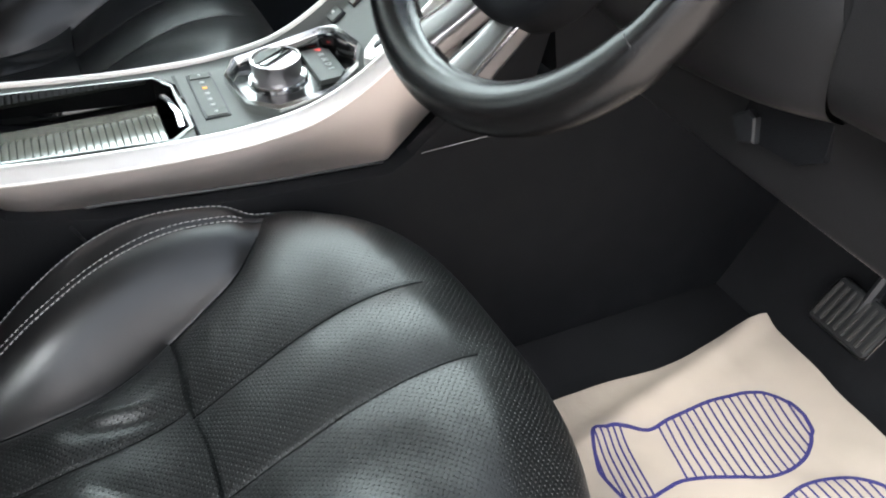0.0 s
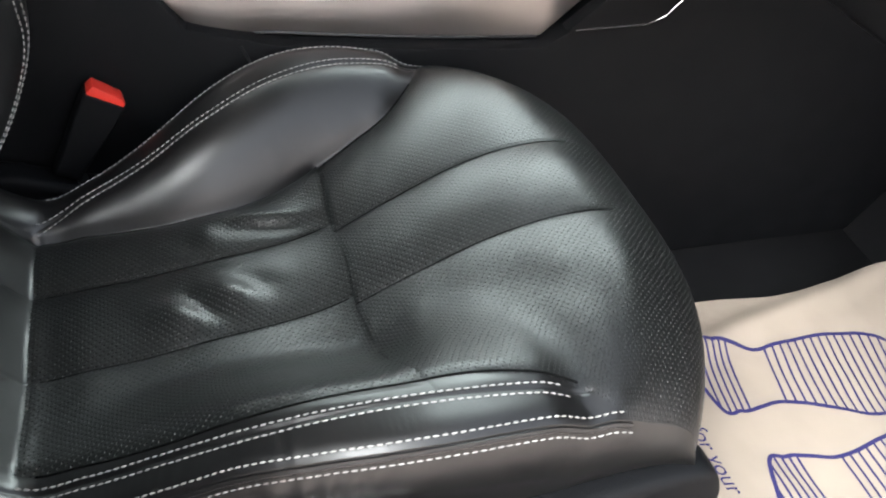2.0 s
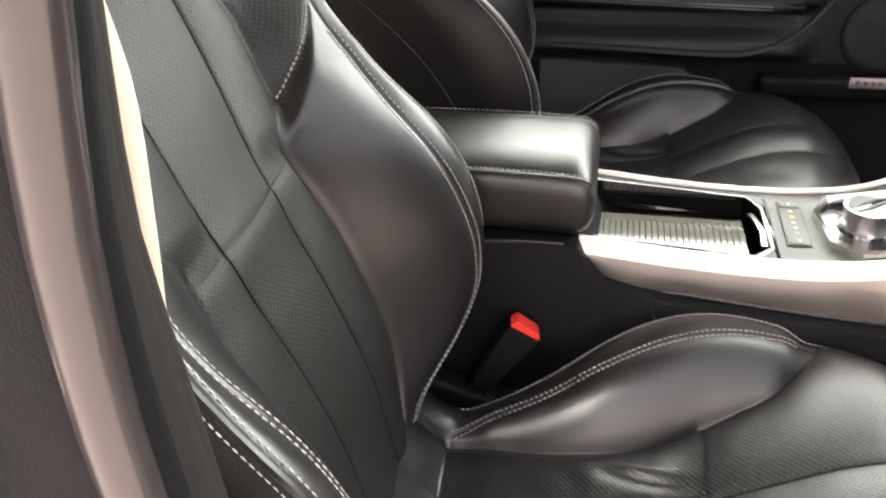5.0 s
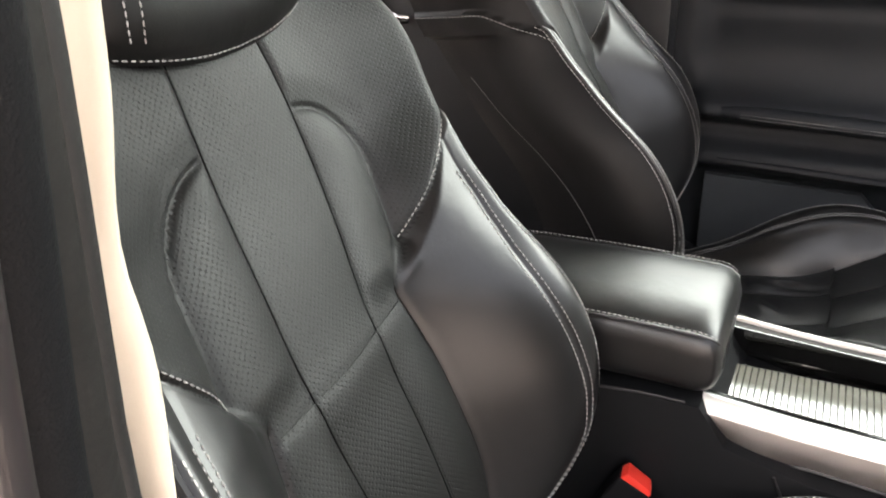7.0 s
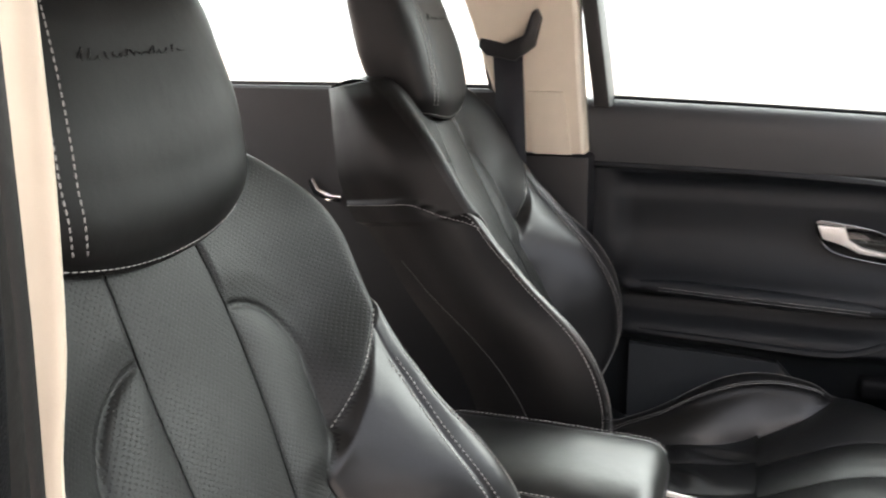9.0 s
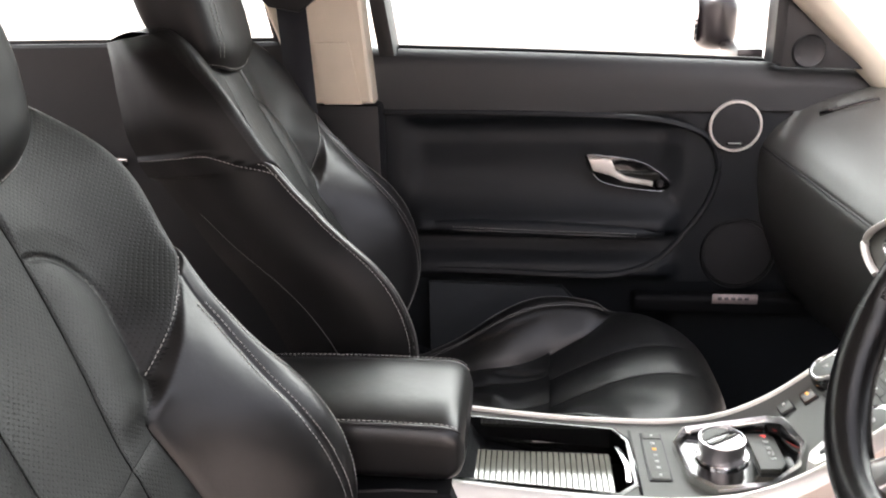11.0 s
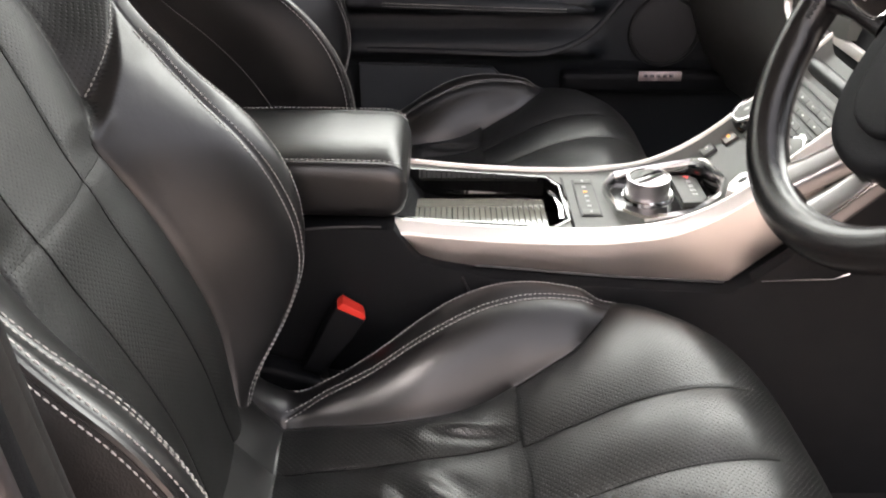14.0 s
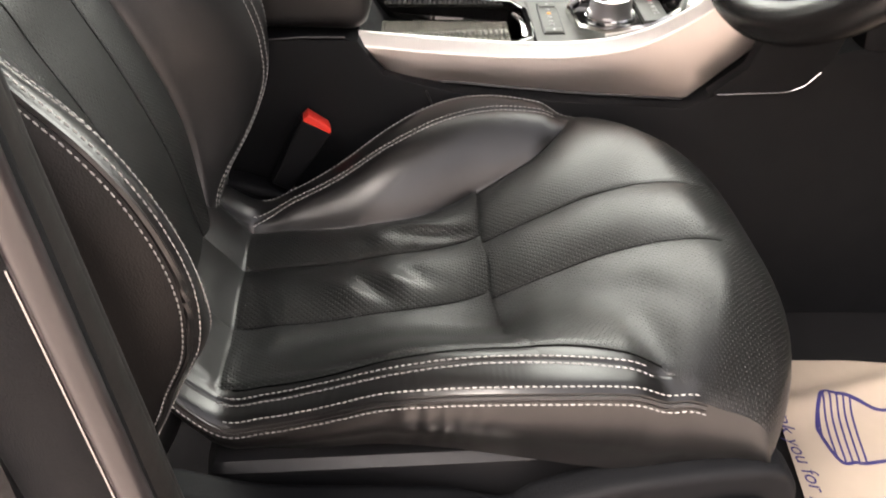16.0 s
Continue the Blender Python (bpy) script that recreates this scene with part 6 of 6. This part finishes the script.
nrear = thing("door_3", "closed dark rear door beside the centre pillar", "car door", kind="structure")
part("rear_card", box(-1.45, -0.36, -0.46, -0.40, -0.1, 0.87, 0.015, 3), TRIM_DARK, nrear)
part("rear_post", prism([(-0.40, 0.87), (-0.36, 0.87), (-0.40, 1.25), (-0.44, 1.25)], "y", -0.43, -0.38, 0.004), RUBBER, nrear)

# ---- driver's footwell ----
pedal = thing("brake_pedal", "black rubber brake pedal with raised ribs in a metal edge", "pedal")
pm = pose(0.825, 0.035, 0.145, 0, -50, 0)
part("pedal_pad", box(-0.034, 0.034, -0.048, 0.048, -0.006, 0.004, 0.006, 3), RUBBER, pedal).data.transform(pm)
part("pedal_edge", sweep([(x, y, 0.001) for x, y in ((-0.03, -0.049), (0.03, -0.049), (0.035, -0.044), (0.035, 0.044), (0.03, 0.049), (-0.03, 0.049), (-0.035, 0.044), (-0.035, -0.044))], 0.0022, 6, closed=True), CHROMEDARK, pedal).data.transform(pm)
for i in range(8):
    part("pedal_rib", box(-0.027, 0.027, -0.042 + i * 0.012 - 0.003, -0.042 + i * 0.012 + 0.003, 0.003, 0.007, 0.0015), RUBBERGREY, pedal).data.transform(pm)
part("pedal_arm", sweep([(0.835, 0.035, 0.145), (0.885, 0.035, 0.25), (0.88, 0.035, 0.40), (0.85, 0.035, 0.50)], (0.008, 0.012), 8), PLASTIC, pedal)
acc = thing("accelerator_pedal", "black plastic accelerator pedal", "pedal")
part("pedal_pad", box(0.83, 0.845, -0.10, -0.06, 0.06, 0.2, 0.004), PLASTIC, acc)

# paper footwell mat with printed shoe outlines
mat_thing = thing("paper_mat", "crumpled cream paper footwell mat printed with blue shoe soles", "paper mat")


def paper_z(x, y):
    z = 0.062 + 0.006 * noise.noise(Vector((x * 9, y * 9, 0.3))) + 0.010 * noise.noise(Vector((x * 4, y * 4, 2.0)))
    z += 0.020 * smooth01(np.array((x - 0.70) / 0.10)) + 0.03 * float(smooth01(np.array((0.43 - x) / 0.07))) * float(smooth01(np.array((y - 0.02) / 0.1)))
    z += 0.0022 * noise.noise(Vector((x * 26 + y * 8, y * 17, 5.0))) + 0.004 * abs(noise.noise(Vector((x * 7 - y * 6, y * 5, 9.0))))
    return float(z) + 0.012 * math.exp(-((y - 0.09 - 0.25 * (x - 0.6)) / 0.02) ** 2)


nx_, ny_ = 110, 120
verts = []
for i in range(nx_):
    for j in range(ny_):
        u, v = i / (nx_ - 1), j / (ny_ - 1)
        x = 0.365 + 0.03 * v + u * (0.385 + 0.012 * (1 - v))
        y = -0.34 + v * (0.463 + 0.012 * math.sin(u * 9) * u)
        verts.append((x, y, paper_z(x, y)))
faces = [(i * ny_ + j, (i + 1) * ny_ + j, (i + 1) * ny_ + j + 1, i * ny_ + j + 1) for i in range(nx_ - 1) for j in range(ny_ - 1)]
raw("paper_sheet", verts, faces, PAPER, mat_thing)


def ink(path, w, name="printed_line"):
    """A flat printed band that follows the paper."""
    p = np.array(path, float)
    d = np.gradient(p, axis=0)
    d /= np.linalg.norm(d, axis=1, keepdims=True) + 1e-9
    n = np.stack([-d[:, 1], d[:, 0]], -1) * w / 2
    vs, fs = [], []
    for a, b in zip(p + n, p - n):
        for q in (a, b):
            vs.append((q[0], q[1], paper_z(q[0], q[1]) + 0.0008))
    for i in range(len(p) - 1):
        fs.append((2 * i, 2 * i + 1, 2 * i + 3, 2 * i + 2))
    return raw(name, vs, fs, INK, mat_thing)


def sole(cx, cy, flip, ang):
    """Printed outline of a shoe sole, toe forward, hatched."""
    c, s = math.cos(ang), math.sin(ang)

    def at(u, v):
        v *= flip
        return (cx + u * c - v * s, cy + u * s + v * c)
    right = curve((-0.145, 0.0), (-0.138, 0.032), (-0.11, 0.050), (-0.085, 0.046), (-0.06, 0.036), (-0.03, 0.042), (0.01, 0.050), (0.06, 0.055), (0.10, 0.052), (0.122, 0.043), (0.136, 0.028), (0.1432, 0.013), (0.145, 0.0))
    left = curve((-0.145, 0.0), (-0.138, -0.032), (-0.11, -0.050), (-0.085, -0.046), (-0.06, -0.040), (-0.03, -0.044), (0.01, -0.056), (0.05, -0.066), (0.09, -0.061), (0.118, -0.047), (0.135, -0.029), (0.1432, -0.013), (0.145, 0.0))
    us = -0.145 * np.cos(np.linspace(0, np.pi, 110))
    for f in (right, left):
        ink([at(u, v) for u, v in zip(us, f(us))], 0.0050)
    for base, top, k in ((-0.045, 0.138, 17), (-0.138, -0.095, 6)):
        for q in np.linspace(base, top, k):
            # slanted hatch lines
            r, l = float(right(np.array(q))), float(left(np.array(np.clip(q - 0.004, -0.145, 0.145))))
            ink([at(q * (1 - t) + (q - 0.004) * t, r * (1 - t) + l * t) for t in np.linspace(0, 1, 14)], 0.0028)


sole(0.577, -0.005, 1, -0.10)
sole(0.590, -0.165, -1, -0.06)
cu = bpy.data.curves.new("lettering", "FONT")
cu.body, cu.size, cu.shear = "Thank you for your custom", 0.026, 0.25
tmp = bpy.data.objects.new("lettering", cu)
me = bpy.data.meshes.new_from_object(tmp)
bpy.data.objects.remove(tmp)
me.transform(pose(0.381, 0.065, 0, 0, 0, -86))
for v in me.vertices:
    v.co.z = paper_z(v.co.x, v.co.y) + 0.0012
link("lettering", me, INK, mat_thing, "blue printed words", smooth=False)
